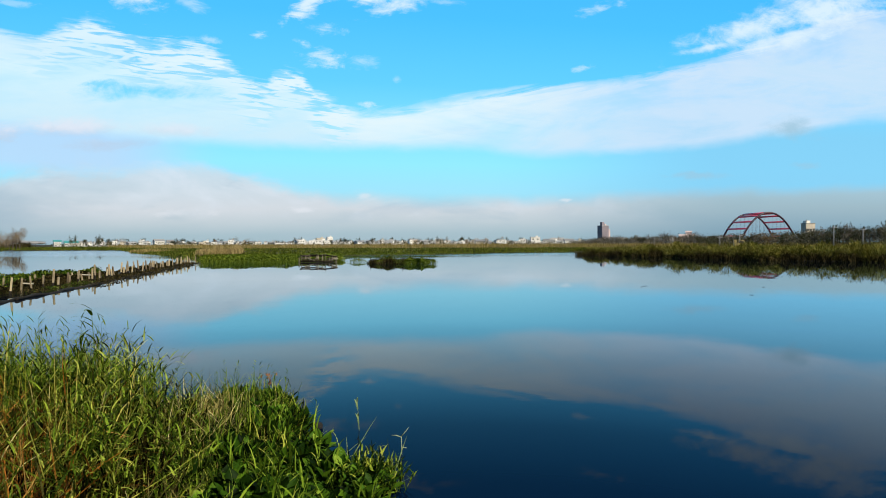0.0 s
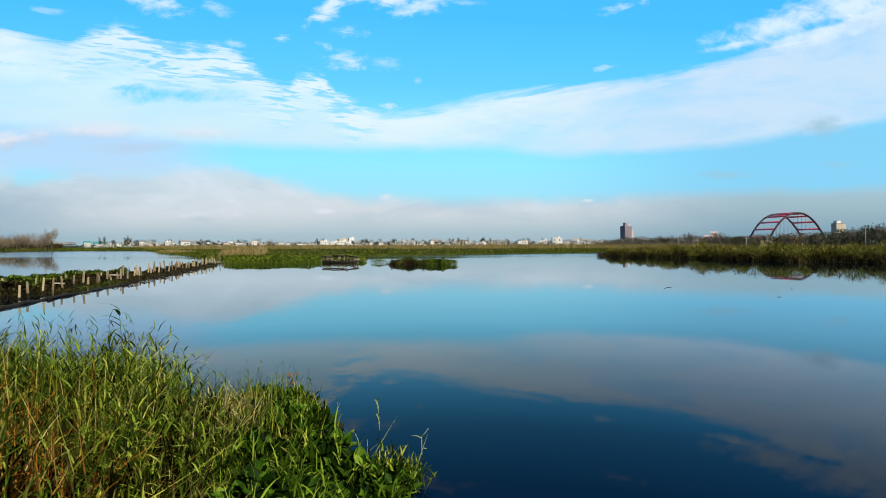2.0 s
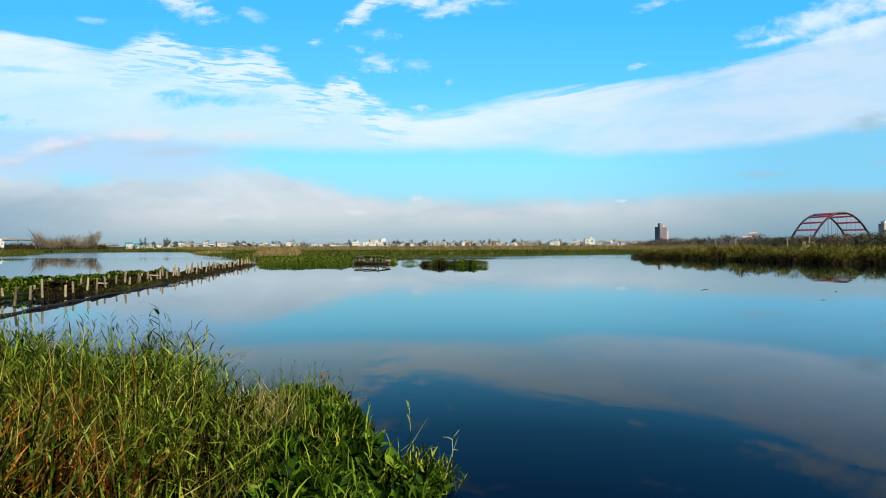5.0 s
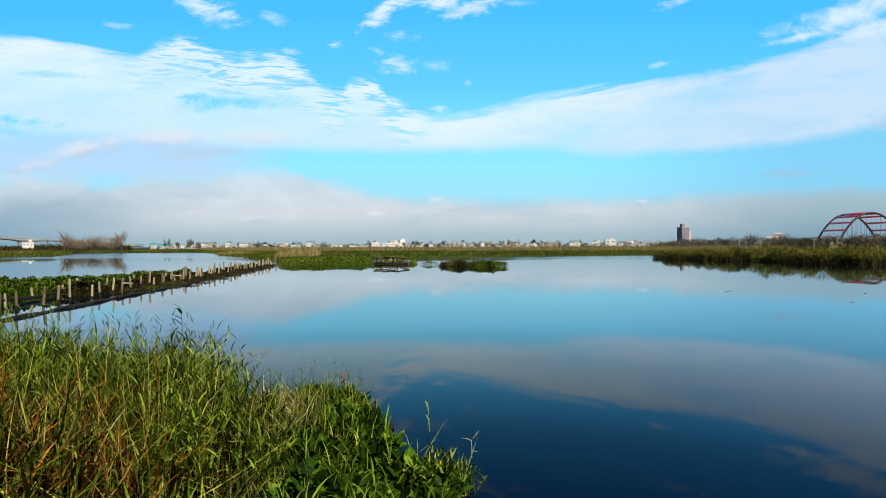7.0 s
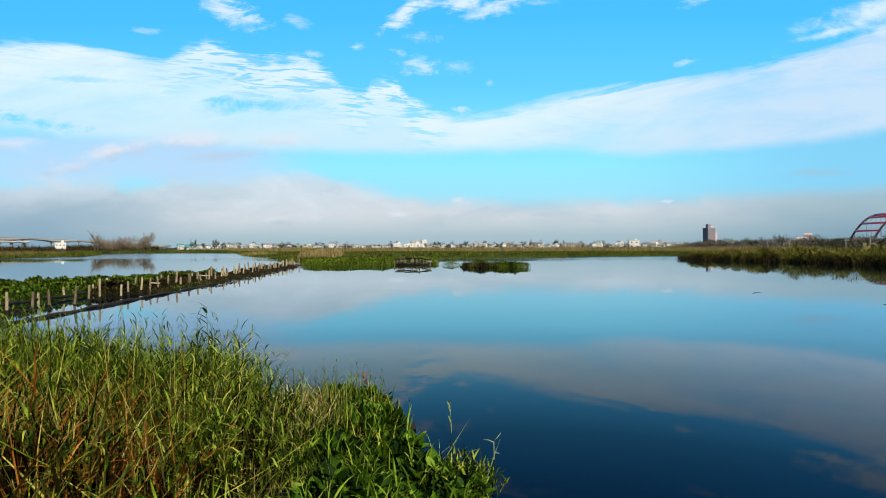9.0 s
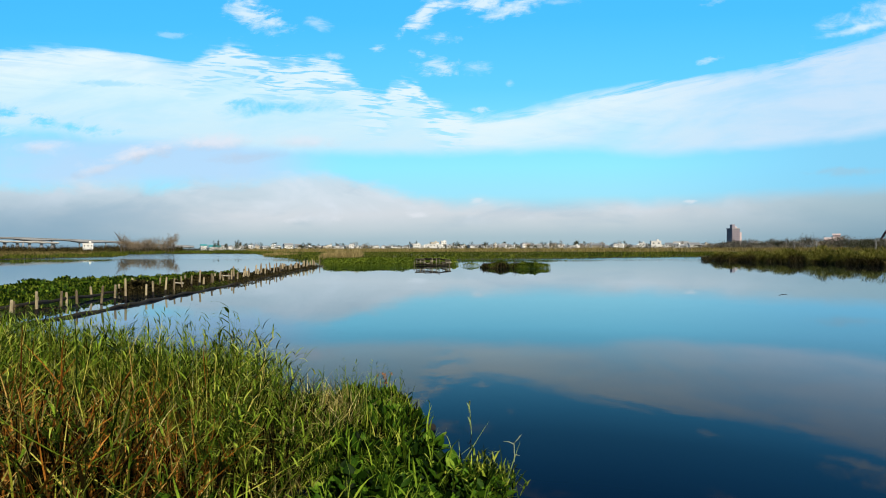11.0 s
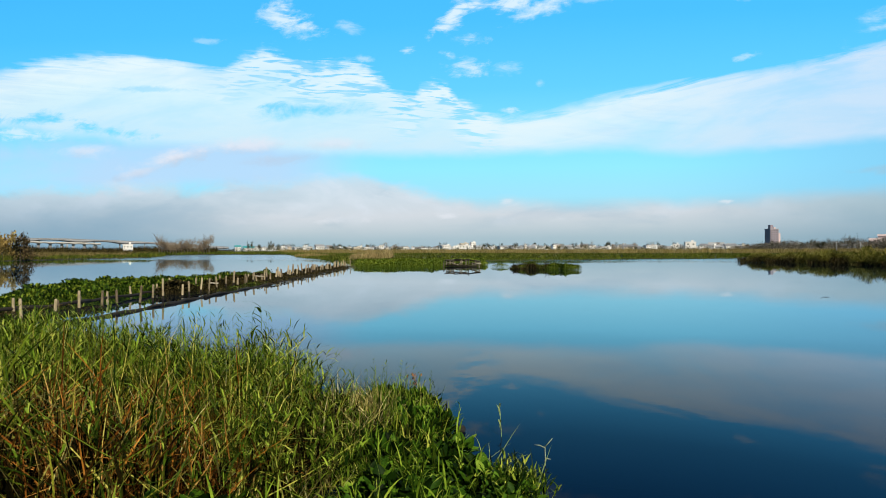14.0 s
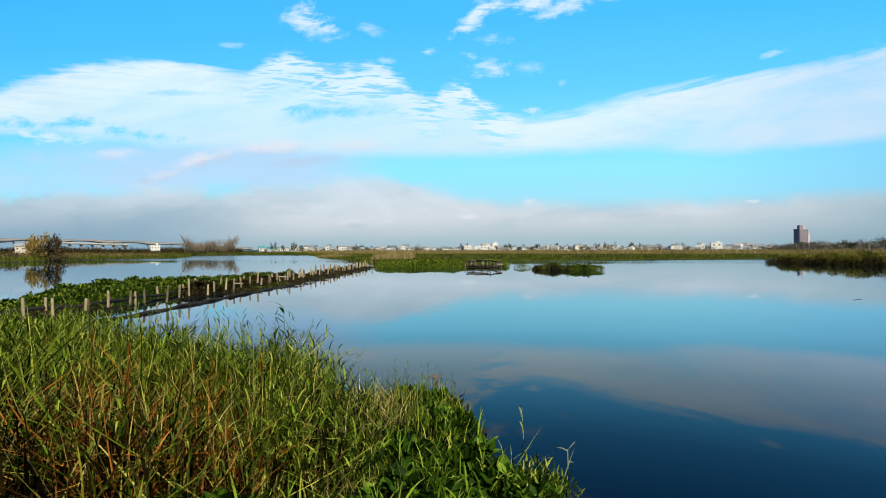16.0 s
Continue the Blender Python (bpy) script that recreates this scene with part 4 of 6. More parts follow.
def tall_height(P):
    """Height of the tall grass over the plan: highest at the back, falling to the open water."""
    x, y = P[:, 0], P[:, 1]
    right = np.clip((-2.5 - x) / 0.9, 0, 1)
    crest = 0.24 * np.exp(-((np.degrees(np.arctan2(x, y)) + 31.0) / 2.6) ** 2)
    return (0.71 + 0.41 * right + crest) * clumpy(P, 0.45, 51, 0.72, 1.18) * np.where(inside(P, DYING), 0.82, 1.0)


P = scatter(TALL, 7200, 52)
DYING = [(-5.3, 4.6), (-4.8, 5.6), (-3.8, 5.6), (-3.0, 4.6), (-2.75, 3.9), (-3.4, 2.9), (-4.9, 3.0)]
hollow = np.array([noise.noise((x / 0.33, y / 0.33, 4.7)) + 0.5 * noise.noise((x / 0.15, y / 0.15, 8.1)) for x, y in P])
P = P[(hollow > -0.14) & (~inside(P, DYING) | (np.arange(len(P)) % 20 < 6))]
S, B = leafy_stems(P, tall_height(P), 9, 0.27, 0.0180, 53, 0.36, 0.0150, 1.5, 0.46, 0.7)
tagged(part_np("tall_grass_stems", np_mesh("tall_grass_stems", *S, STEM)), "yellow-green upright grass stems on the bank", "grass", kind="stuff")
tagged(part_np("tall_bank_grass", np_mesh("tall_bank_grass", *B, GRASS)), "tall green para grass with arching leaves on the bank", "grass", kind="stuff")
P = scatter(MIXED, 430, 54)
V, F = join(*leafy_stems(P, 0.52 * clumpy(P, 0.5, 55, 0.6, 1.35), 5, 0.22, 0.010, 56, 0.32))
tagged(part_np("mixed_bank_grass", np_mesh("mixed_bank_grass", V, F, GRASS)), "shorter yellow-green grass mixed with water plants", "grass", kind="stuff")


def straw(name, poly, n, length, label, seed, lean=0.5, material=STRAW, thick=1.0, lift=0.12):
    r = np.random.default_rng(seed)
    P = scatter(poly, n, seed)
    root = np.column_stack([P, np.maximum(ground_height(P), 0) + r.random(n) * lift])
    V, F = ribbons(root, r.random(n) * 6.283, length * (0.5 + r.random(n)), thick * (0.006 + 0.007 * r.random(n)), np.abs(r.normal(lean, 0.35, n)), r.normal(0.3, 0.6, n), 4, r.random(n) * 3.14)
    return tagged(part_np(name, np_mesh(name, V, F, material)), label, "dry grass", kind="stuff")


# added near-black blades that play the unlit depth of the stand
straw("rotting_thatch", TALL, 7800, 0.60, "near-black blades added as shade deep in the tall grass", 61, 0.45, GAP_SHADE, 3.2)
straw("weed_thatch", WEEDY, 1500, 0.26, "near-black blades added as shade under the weeds", 87, 0.6, GAP_SHADE, 2.6)
straw("dry_grass_litter", TALL, 6500, 0.7, "brown and straw-coloured dead stems under the grass, half near-black as shade", 57)
straw("rusty_dead_stems", [(-5.2, 4.9), (-4.7, 5.8), (-3.9, 5.9), (-3.2, 5.1), (-2.9, 4.3), (-3.5, 3.4), (-4.3, 3.6)], 2300, 0.62, "rusty orange dead stems in the middle of the stand", 58, 0.45, RUST, 1.35)
straw("rusty_tangle", [(-3.15, 6.3), (-2.7, 6.2), (-2.45, 6.7), (-2.6, 7.0), (-3.1, 6.9)], 300, 0.42, "tangle of rusty dead stems in the green", 74, 0.9, RUST)
straw("pale_stems", [(-3.5, 5.0), (-2.6, 5.5), (-2.35, 6.6), (-2.6, 7.7), (-3.5, 7.6), (-4.1, 6.8), (-4.1, 5.8)], 400, 0.6, "pale straw-yellow stems standing in the grass", 75, 0.6, BLEACHED, 1.6)
straw("standing_stems", [(-9, 4.8), (-5.5, 4.2), (-3.9, 4.3), (-2.9, 4.6), (-2.8, 5.4), (-3.6, 6.4), (-6, 7.0), (-9, 6.6)], 1500, 0.95, "yellow-green standing stems all through the tall grass", 76, 0.3, STEM, 1.5)
straw("lodged_stems", [(-7.2, 4.6), (-5.2, 5.6), (-3.7, 5.7), (-2.8, 4.9), (-2.7, 4.2), (-3.4, 3.2), (-4.9, 3.2)], 640, 0.95, "yellow-green stems fallen across the stand", 71, 1.15, CURL, 1.9, 0.62)
straw("fallen_straw", [(-5.0, 4.5), (-4.7, 5.7), (-3.6, 5.9), (-2.8, 4.6), (-3.4, 3.2), (-4.9, 3.2)], 420, 0.8, "rusty straw fallen across the stand", 72, 1.0, RUST, 1.8, 0.5)
straw("tan_straw", [(-5.0, 4.5), (-4.7, 5.7), (-3.6, 5.9), (-2.8, 4.6), (-3.4, 3.2), (-4.9, 3.2)], 170, 0.7, "tan straw leaning through the stand", 73, 0.8, BLEACHED, 1.6, 0.45)
straw("straw_tangle", [(-3.55, 7.5), (-3.3, 6.2), (-2.75, 5.6), (-2.4, 6.1), (-2.55, 7.0), (-2.9, 7.8)], 520, 0.42, "bleached straw tangled among the weeds", 70, 0.75, BLEACHED, 1.4, 0.42)
straw("front_stems", [(-6.4, 4.6), (-4.8, 5.3), (-3.3, 5.2), (-2.7, 4.5), (-3.3, 3.2), (-4.6, 3.2)], 620, 0.60, "yellow-green stems at the front of the stand", 69, 0.5, STEM, 1.6, 0.2)
straw("front_litter", [(-3.4, 3.8), (-2.6, 4.25), (-2.3, 5.0), (-2.6, 5.5), (-3.3, 4.9)], 110, 0.5, "tan dead stems lying at the front of the bank", 77, 0.7, BLEACHED, 1.4)
straw("bleached_stems", [(-3.0, 5.2), (-2.3, 5.2), (-2.0, 6.6), (-2.2, 7.6), (-2.9, 7.6), (-3.3, 6.6)], 320, 0.38, "bleached dry stems tangled in the grass", 59, 0.7, BLEACHED, 1.4)

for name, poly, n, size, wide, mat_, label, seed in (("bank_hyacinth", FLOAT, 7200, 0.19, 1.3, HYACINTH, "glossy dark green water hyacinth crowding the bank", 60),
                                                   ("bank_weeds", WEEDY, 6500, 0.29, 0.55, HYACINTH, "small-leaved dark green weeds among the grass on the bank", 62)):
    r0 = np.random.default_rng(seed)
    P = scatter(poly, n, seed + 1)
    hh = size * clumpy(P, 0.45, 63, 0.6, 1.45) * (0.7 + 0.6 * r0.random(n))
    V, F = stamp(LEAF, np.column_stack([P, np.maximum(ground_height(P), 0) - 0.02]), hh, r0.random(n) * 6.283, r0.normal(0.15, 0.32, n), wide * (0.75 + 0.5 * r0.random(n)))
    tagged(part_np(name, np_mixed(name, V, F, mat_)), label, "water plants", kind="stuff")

# curling stems all through the weeds
r0 = np.random.default_rng(84)
P = np.concatenate([scatter(WEEDY, 2000, 85), scatter([(-2.6, 4.9), (-2.0, 5.2), (-1.6, 6.4), (-1.75, 7.2), (-2.2, 7.8), (-2.7, 6.4)], 260, 86)])
n = len(P)
V, F = ribbons(np.column_stack([P, np.maximum(ground_height(P), 0) + 0.08 + 0.16 * r0.random(n)]), r0.random(n) * 6.283, 0.16 + 0.26 * r0.random(n), 0.011 + 0.007 * r0.random(n), np.abs(r0.normal(0.6, 0.45, n)), r0.normal(1.5, 1.2, n), 7, r0.random(n) * 3.14)
tagged(part_np("curling_stems", np_mesh("curling_stems", V, F, CURL)), "yellow-green curling stems of the weeds on the bank", "water plants", kind="stuff")

# grass blades and thin stems that stand out of the floating plants
P = scatter(FLOAT, 170, 64)
V, F = join(*leafy_stems(P, 0.36 * clumpy(P, 0.4, 65, 0.5, 1.5), 4, 0.36, 0.019, 66, 0.6, 0.009, 1.0))
tagged(part_np("grass_among_hyacinth", np_mesh("grass_among_hyacinth", V, F, GRASS)), "thin grass growing through the floating plants", "grass", kind="stuff")
# reeds that overtop the stand, their short leaves all swept one way
r0 = np.random.default_rng(67)
P = np.concatenate([scatter([(-9, 8.3), (-9, 6.6), (-6, 6.2), (-4.3, 6.0), (-3.75, 6.0), (-3.8, 6.8), (-4.2, 7.0), (-6, 7.9)], 180, 68), scatter([(-3.2, 6.4), (-2.6, 6.2), (-2.1, 7.6), (-2.9, 8.2), (-3.8, 7.4)], 34, 69)])
n = len(P)
high = np.arange(n) < 180
tall = np.where(high, 1.28, 0.62) * (0.85 + 0.3 * r0.random(n))
root = np.column_stack([P, np.full(n, 0.2)])
S = ribbons(root, r0.random(n) * 6.283, tall, np.full(n, 0.009), np.abs(r0.normal(0, 0.08, n)), np.full(n, 0.2), 4)
tips = S[0].reshape(n, 5, 2, 3).mean(2)
k = np.repeat(np.arange(n), 5)
f = np.tile(np.linspace(0.0, 1.0, 5), n)[:, None]
at = tips[k, 3] * (1 - f) + tips[k, 4] * f
B = ribbons(at, np.repeat(np.where(r0.random(n) < 0.5, 3.0, 0.2), 5) + r0.normal(0, 0.5, 5 * n), np.where(high[k], 0.125, 0.07) * (0.7 + 0.6 * r0.random(5 * n)), np.full(5 * n, 0.0135), np.abs(r0.normal(0.7, 0.25, 5 * n)), np.full(5 * n, 0.9), 4)
V, F = join(S, B)
tagged(part_np("overtopping_reeds", np_mesh("overtopping_reeds", V, F, GRASS_TIP)), "thin reeds with swept leaves above the grass", "reeds", kind="stuff")
# long fallen stems lying across the stand
r0 = np.random.default_rng(72)
P = scatter([(-8, 3.4), (-5.0, 3.0), (-3.4, 3.6), (-2.7, 4.6), (-2.8, 5.6), (-4, 6), (-7, 5.5)], 520, 73)
n = len(P)
V, F = ribbons(np.column_stack([P, 0.25 + 0.5 * r0.random(n)]), r0.random(n) * 6.283, 0.6 + 0.8 * r0.random(n), 0.008 + 0.005 * r0.random(n), np.abs(r0.normal(0.9, 0.35, n)), r0.normal(0.35, 0.3, n), 5, r0.random(n) * 3.14)
tagged(part_np("fallen_stems", np_mesh("fallen_stems", V, F, STEM)), "long pale fallen stems lying across the grass", "dry grass", kind="stuff")


# slender bright shoots at the tip of the floating plants
P = scatter([(-1.05, 5.5), (-0.85, 6.2), (-0.6, 6.2), (-0.42, 5.7), (-0.55, 5.3)], 150, 81)
V, F = join(*leafy_stems(P, 0.22 + 0.16 * np.random.default_rng(82).random(len(P)), 6, 0.13, 0.022, 83, 0.35, 0.007, 0.9, 0.35, 0.6))
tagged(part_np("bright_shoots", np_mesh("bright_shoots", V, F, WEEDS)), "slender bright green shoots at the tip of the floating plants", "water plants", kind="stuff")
bowed = tube("bowed_stem", [(-4.85, 5.15, 0.62), (-4.5, 5.28, 0.66), (-4.18, 5.42, 0.66), (-4.0, 5.6, 0.70), (-3.85, 5.95, 0.74), (-3.75, 6.2, 0.72)], [0.012, 0.013, 0.013, 0.012, 0.010, 0.006], BLEACHED, sides=5)
tagged(bowed, "long bowed straw-coloured stem lying across the grass", "dry stem")


# ---- the stake fence in the pond ----
def build_fence():
    fence = thing("stake_fence", pose(0, 0, 0), "double row of weathered bamboo stakes with dark rails in water", "fence")
    r = random.Random(3)
    row = []
    y = 12.2
    while y < 74:
        row.append((y, stake_x(y), False))
        y += (1.25 if y < 33 else 0.8) + r.uniform(-0.22, 0.22)
    y = 9.0
    while y < 74:
        row.append((y, fence_x(y), True))
        y += 1.9 + r.uniform(-0.5, 0.5)
    shapes = []
    for k in range(8):
        h = 1.80 + 0.055 * k
        bend = 0.014 * (k - 3.5)
        zs = [0, h * 0.4, 1.22, 1.34, h - 0.05, h]
        V, F = tube_np([(bend * (q / h) ** 2 * 2, 0.012 * math.sin(3 * q + k), q) for q in zs], [0.054, 0.052, 0.051, 0.050, 0.047, 0.036], 7)
        me = bpy.data.meshes.new("stake")
        me.from_pydata([tuple(v) for v in V], [], [tuple(dict.fromkeys(int(i) for i in f)) for f in F])
        me.materials.append(BAMBOO)
        me.materials.append(RAIL)
        for p in me.polygons:
            p.material_index = int(p.center.z < 1.34)      # the foot is wet and black with algae
        shapes.append(me)
    for y, x, back in row:
        sink = -1.19 + r.uniform(-0.16, 0.14) - (0.22 if back else 0.0)
        part_np("stake", r.choice(shapes), fence, at=pose(x + r.uniform(-0.12, 0.12), y, sink, r.uniform(-4, 4), r.uniform(-5, 5), r.uniform(0, 360)) @ Matrix.Diagonal((1.05, 1.05, 1.0, 1.0) if y < 33 else (1.3, 1.3, 1.0, 1.0)))
    # a dark pole tied along each row
    for line, z, y, y1 in ((front_x, 0.02, 12.5, 73.5), (fence_x, 0.16, 8.5, 73.5)):
        while y < y1:
            e = min(y + r.uniform(4.5, 6.5), y1 + 1)
            pts = [(line(q) + r.uniform(-0.10, 0.10), q, z + r.uniform(-0.05, 0.05)) for q in np.linspace(y, e, 7)]
            tube("rail", pts, [r.uniform(0.05, 0.10) for _ in pts] if z < 0.1 else [r.uniform(0.07, 0.12) if y < 20 else r.uniform(0.06, 0.09) for _ in pts], RAIL, fence)
            y = e - 0.4
    for y, z, ln, turn in ((30.7, 0.40, 0.60, 14), (39.0, 0.42, 0.72, 10)):
        bm = bmesh.new()
        box(bm, 0, 0, -0.04, ln, 0.03, 0.075, 0.008)
        ob = part("plank", bm, PALE_WOOD, fence, "short pale plank")
        ob.matrix_basis = pose(stake_x(y) - 0.16, y - 0.08, z, 0, 3, turn)


build_fence()


def build_landing():
    """The wrecked timber landing at the edge of the floating plants."""
    fr = thing("timber_landing", pose(-16.7, 76.2, 0) @ Matrix.Diagonal((1.05, 1.0, 1.6, 1)), "small wrecked timber landing frame standing in the water", "landing")
    for x, y, h in ((-2.2, 0, 0.62), (-1.2, 0.1, 0.66), (-0.1, 0, 0.64), (0.8, 0.1, 0.75), (-2.0, 1.5, 0.6), (0.2, 1.4, 0.62), (2.2, 0.2, 0.5), (1.9, 1.4, 0.55), (-1.7, 0.05, 0.5), (-0.6, 1.4, 0.72), (0.45, 0.05, 0.68), (1.3, 0.1, 0.4), (1.7, 0.2, 0.62), (-2.6, 0.3, 0.45)):
        tube("post", [(x, y, -0.8), (x + 0.02, y, h * 0.4), (x + 0.03, y, h)], [0.07, 0.068, 0.06], GREY_POST, fr)
    for a, b in (((-2.4, -0.05, 0.58), (-0.9, 0.02, 0.60)), ((-1.1, 0.0, 0.62), (1.0, 0.05, 0.60)), ((-2.2, 1.45, 0.5), (0.4, 1.4, 0.55)), ((0.6, 0.1, 0.62), (2.4, 0.2, 0.47))):
        m = [(p + q) / 2 for p, q in zip(a, b)]
        tube("beam", [a, (m[0], m[1], m[2] - 0.02), b], [0.06, 0.06, 0.055], GREY_POST if a[1] < 0.05 and a[0] < -2 else RAIL, fr)
    r = random.Random(8)
    for i in range(9):
        x, y, z = r.uniform(-2.2, 2.0), r.uniform(-0.1, 1.4), r.uniform(0.15, 0.6)
        ln, a, tip = r.uniform(0.5, 1.2), r.uniform(-0.4, 0.4), r.uniform(-0.12, 0.12)
        tube("plank", [(x - ln / 2 * math.cos(a), y - ln / 2 * math.sin(a), z - tip), (x, y, z), (x + ln / 2 * math.cos(a), y + ln / 2 * math.sin(a), z + tip)], [0.05, 0.055, 0.04], PALE_WOOD if i % 3 == 0 else (GREY_POST if i % 3 == 1 else RAIL), fr, sides=4)
    tube("low_beam", [(-2.3, -0.1, 0.1), (0, -0.1, 0.08), (2.0, 0, 0.06)], [0.07, 0.07, 0.06], RAIL, fr)


build_landing()


# ---- single plants and small things in the foreground ----
PALE_BLADE = leafy("pale_blade", [(0.0, (0.10, 0.16, 0.05)), (1.0, (0.36, 0.44, 0.18))], 0.6, 0.1, 2.0, gloss=0.1)
PALE_STEM = plain("pale_reed_stem", (0.16, 0.19, 0.11), (0.34, 0.37, 0.24), 0.7, 4.0, 0.1)

def reed_stalk(name, x, y, z0, top, lean_head, leaves, label, material=GRASS_TIP, lean=0.06, leaf=0.3, w=0.014, seed=1, one_side=None, base=0.55, droop=1.3, spread=0.5):
    r = np.random.default_rng(seed)
    t = thing(name, pose(x, y, z0), label, "plant")
    L = top - z0
    k = np.linspace(0, 1, 6)
    off = L * math.sin(lean) * k ** 1.4
    pts = np.column_stack([off * math.cos(lean_head), off * math.sin(lean_head), L * k])
    tube("stem", pts, np.linspace(0.006, 0.003, 6), material, t, sides=5)
    for i in range(leaves):
        f = base + (1 - base) * i / max(1, leaves - 1)
        p = np.array([[np.interp(f, k, pts[:, j]) for j in range(3)]])
        hd = one_side + r.normal(0, 0.35) if one_side is not None else lean_head + (i % 2) * math.pi + r.normal(0, 0.4)
        V, F = ribbons(p, np.array([hd]), np.array([leaf * (0.8 + 0.4 * r.random())]), np.array([w]), np.array([spread + 0.2 * r.random()]), np.array([droop]), 6)
        part_np("leaf", np_mesh("leaf", V, F, material), t)
    return t


reed_stalk("reed_stalk", -3.92, 6.45, 0.2, 1.76, 3.0, 7, "tall green reed with leaves swept to one side", one_side=4.2, seed=4, leaf=0.24, w=0.045, droop=1.1, base=0.74, spread=0.75)
reed_stalk("water_reed", -1.12, 7.55, -0.2, 0.36, 2.0, 4, "thin bent green reed standing in open water", PALE_BLADE, lean=0.2, leaf=0.2, w=0.024, seed=7, base=0.5, droop=1.5)
forked = thing("forked_reed", pose(-0.5, 6.7, 0) @ Matrix.Diagonal((0.65, 0.65, 0.65, 1)), "pale forked dead reed standing in open water", "plant")
tube("stem", [(0.0, 0, -0.3), (0.004, 0, 0.12), (0.0, 0, 0.34)], [0.011, 0.009, 0.008], PALE_STEM, forked, sides=5)
for arm in (((0.0, 0, 0.31), (-0.09, 0.01, 0.345), (-0.19, 0.0, 0.35)), ((0.0, 0, 0.33), (0.06, 0, 0.40), (0.13, 0.01, 0.49)), ((0.003, 0, 0.12), (0.05, 0, 0.125), (0.10, 0, 0.12))):
    tube("branch", arm, [0.010, 0.010, 0.004], PALE_STEM, forked, sides=5)
reed_stalk("water_reed", -1.86, 8.15, -0.2, 0.22, 1.0, 2, "short reed tip poking out of the water", lean=0.1, leaf=0.12, w=0.02, seed=9)
for i, (x, y, ln, hd, ti) in enumerate(((-1.1, 6.15, 0.75, 0.9, 0.75), (-1.3, 6.25, 0.6, 0.6, 1.0), (-0.55, 5.75, 0.6, 1.1, 0.6), (-1.0, 6.0, 0.45, 1.9, 0.4), (-0.5, 5.9, 0.3, -0.5, 1.0), (-1.45, 6.6, 0.4, 0.8, 0.5))):
    V, F = ribbons(np.array([[0.0, 0, 0]]), np.array([hd]), np.array([ln]), np.array([0.017]), np.array([ti]), np.array([0.15]), 5)
    ob = part_np("grass_blade", np_mesh("grass_blade", V, F, PALE_BLADE), at=pose(x, y, -0.02))
    tagged(ob, "long pale green grass blade leaning over the water", "grass blade", "leaning blades")


def build_stone():
    bm = bmesh.new()
    bmesh.ops.create_icosphere(bm, subdivisions=3, radius=1.0)
    for v in bm.verts:
        v.co *= 1 + 0.25 * noise.noise(v.co * 1.6)
        v.co = Vector((v.co.x * 0.075, v.co.y * 0.06, v.co.z * 0.055))
    ob = part("stone", bm, STONE, smooth=True)
    ob.matrix_basis = pose(-1.70, 7.66, 0.03)
    tagged(ob, "dark wet stone lying at the water's edge", "stone")


build_stone()


def build_red_weed():
    t = thing("red_weed", pose(-2.42, 7.85, 0.1), "small weed with a rusty red flowering tip", "plant")
    r = np.random.default_rng(14)
    tube("stem", [(0, 0, 0), (0.02, 0, 0.3), (0.0, 0, 0.56)], [0.007, 0.006, 0.003], GRASS, t, sides=5)
    n = 26
    at = np.column_stack([r.normal(0, 0.035, n), r.normal(0, 0.03, n), 0.42 + 0.16 * r.random(n)])
    for i in range(n):
        V, F = ribbons(at[i:i + 1], r.random(1) * 6.283, np.full(1, 0.06), np.full(1, 0.018), np.full(1, 0.5), np.full(1, 0.8), 3)
        part_np("petal", np_mesh("petal", V, F, RED_WEED), t, "rusty red petal")


build_red_weed()


def hyacinth_blade(k):
    bv = LEAF_BLADE[0].copy()
    bv[:, 1] *= 0.85 + 0.12 * k
    bv[:, 2] += 0.02 * np.sin(bv[:, 0] * 9 + k)
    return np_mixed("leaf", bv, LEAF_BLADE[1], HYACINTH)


HY_LEAVES = [hyacinth_blade(k) for k in range(4)]
HY_STALK = np_mixed("stalk", *LEAF_STALK, HYACINTH)


def hyacinth_plant(m, seed, size):
    t = thing("water_hyacinth", m, "water hyacinth rosette with glossy cupped leaves", "water plant", "water hyacinths on the bank")
    r = random.Random(seed)
    n = r.randint(5, 8)
    for i in range(n):
        ob = new("leaf", HY_LEAVES[r.randrange(4)])
        ob.parent = t
        s = size * r.uniform(0.7, 1.2)
        ob.matrix_basis = pose(0, 0, -0.02, 0, r.uniform(0, 26), i * 360 / n + r.uniform(-25, 25)) @ Matrix.Diagonal((s, s, s, 1))
        st = new("stalk", HY_STALK)
        st.parent = ob
    return t


spots = scatter(FLOAT, 42, 71)
for i, (x, y) in enumerate(spots):
    hyacinth_plant(pose(x, y, max(0.0, float(ground_height(np.array([[x, y]]))[0]))), i, 0.20 + 0.06 * ((i * 7) % 5) / 5)


# flotsam on the open water
def flotsam(x, y, ln, turn):
    V, F = tube_np([(-ln / 2, 0, 0.004), (0, 0.03, 0.008), (ln / 2, 0, 0.004)], [0.006, 0.012, 0.006], 5)
    ob = part_np("drift_stick", np_mixed("drift_stick", V, F, RAIL), at=pose(x, y, 0.0, 0, 0, turn))
    tagged(ob, "dark waterlogged stick floating on the pond", "stick", "floating sticks")


for q in ((11.6, 32.6, 0.34, 10), (11.2, 32.0, 0.16, 40), (17.8, 31.5, 0.24, 30), (14.6, 26.8, 0.22, 5)):
    flotsam(*q)


# ---- the far skyline ----
def polar(az, d):
    a = radians(az)
    return d * math.sin(a), d * math.cos(a)


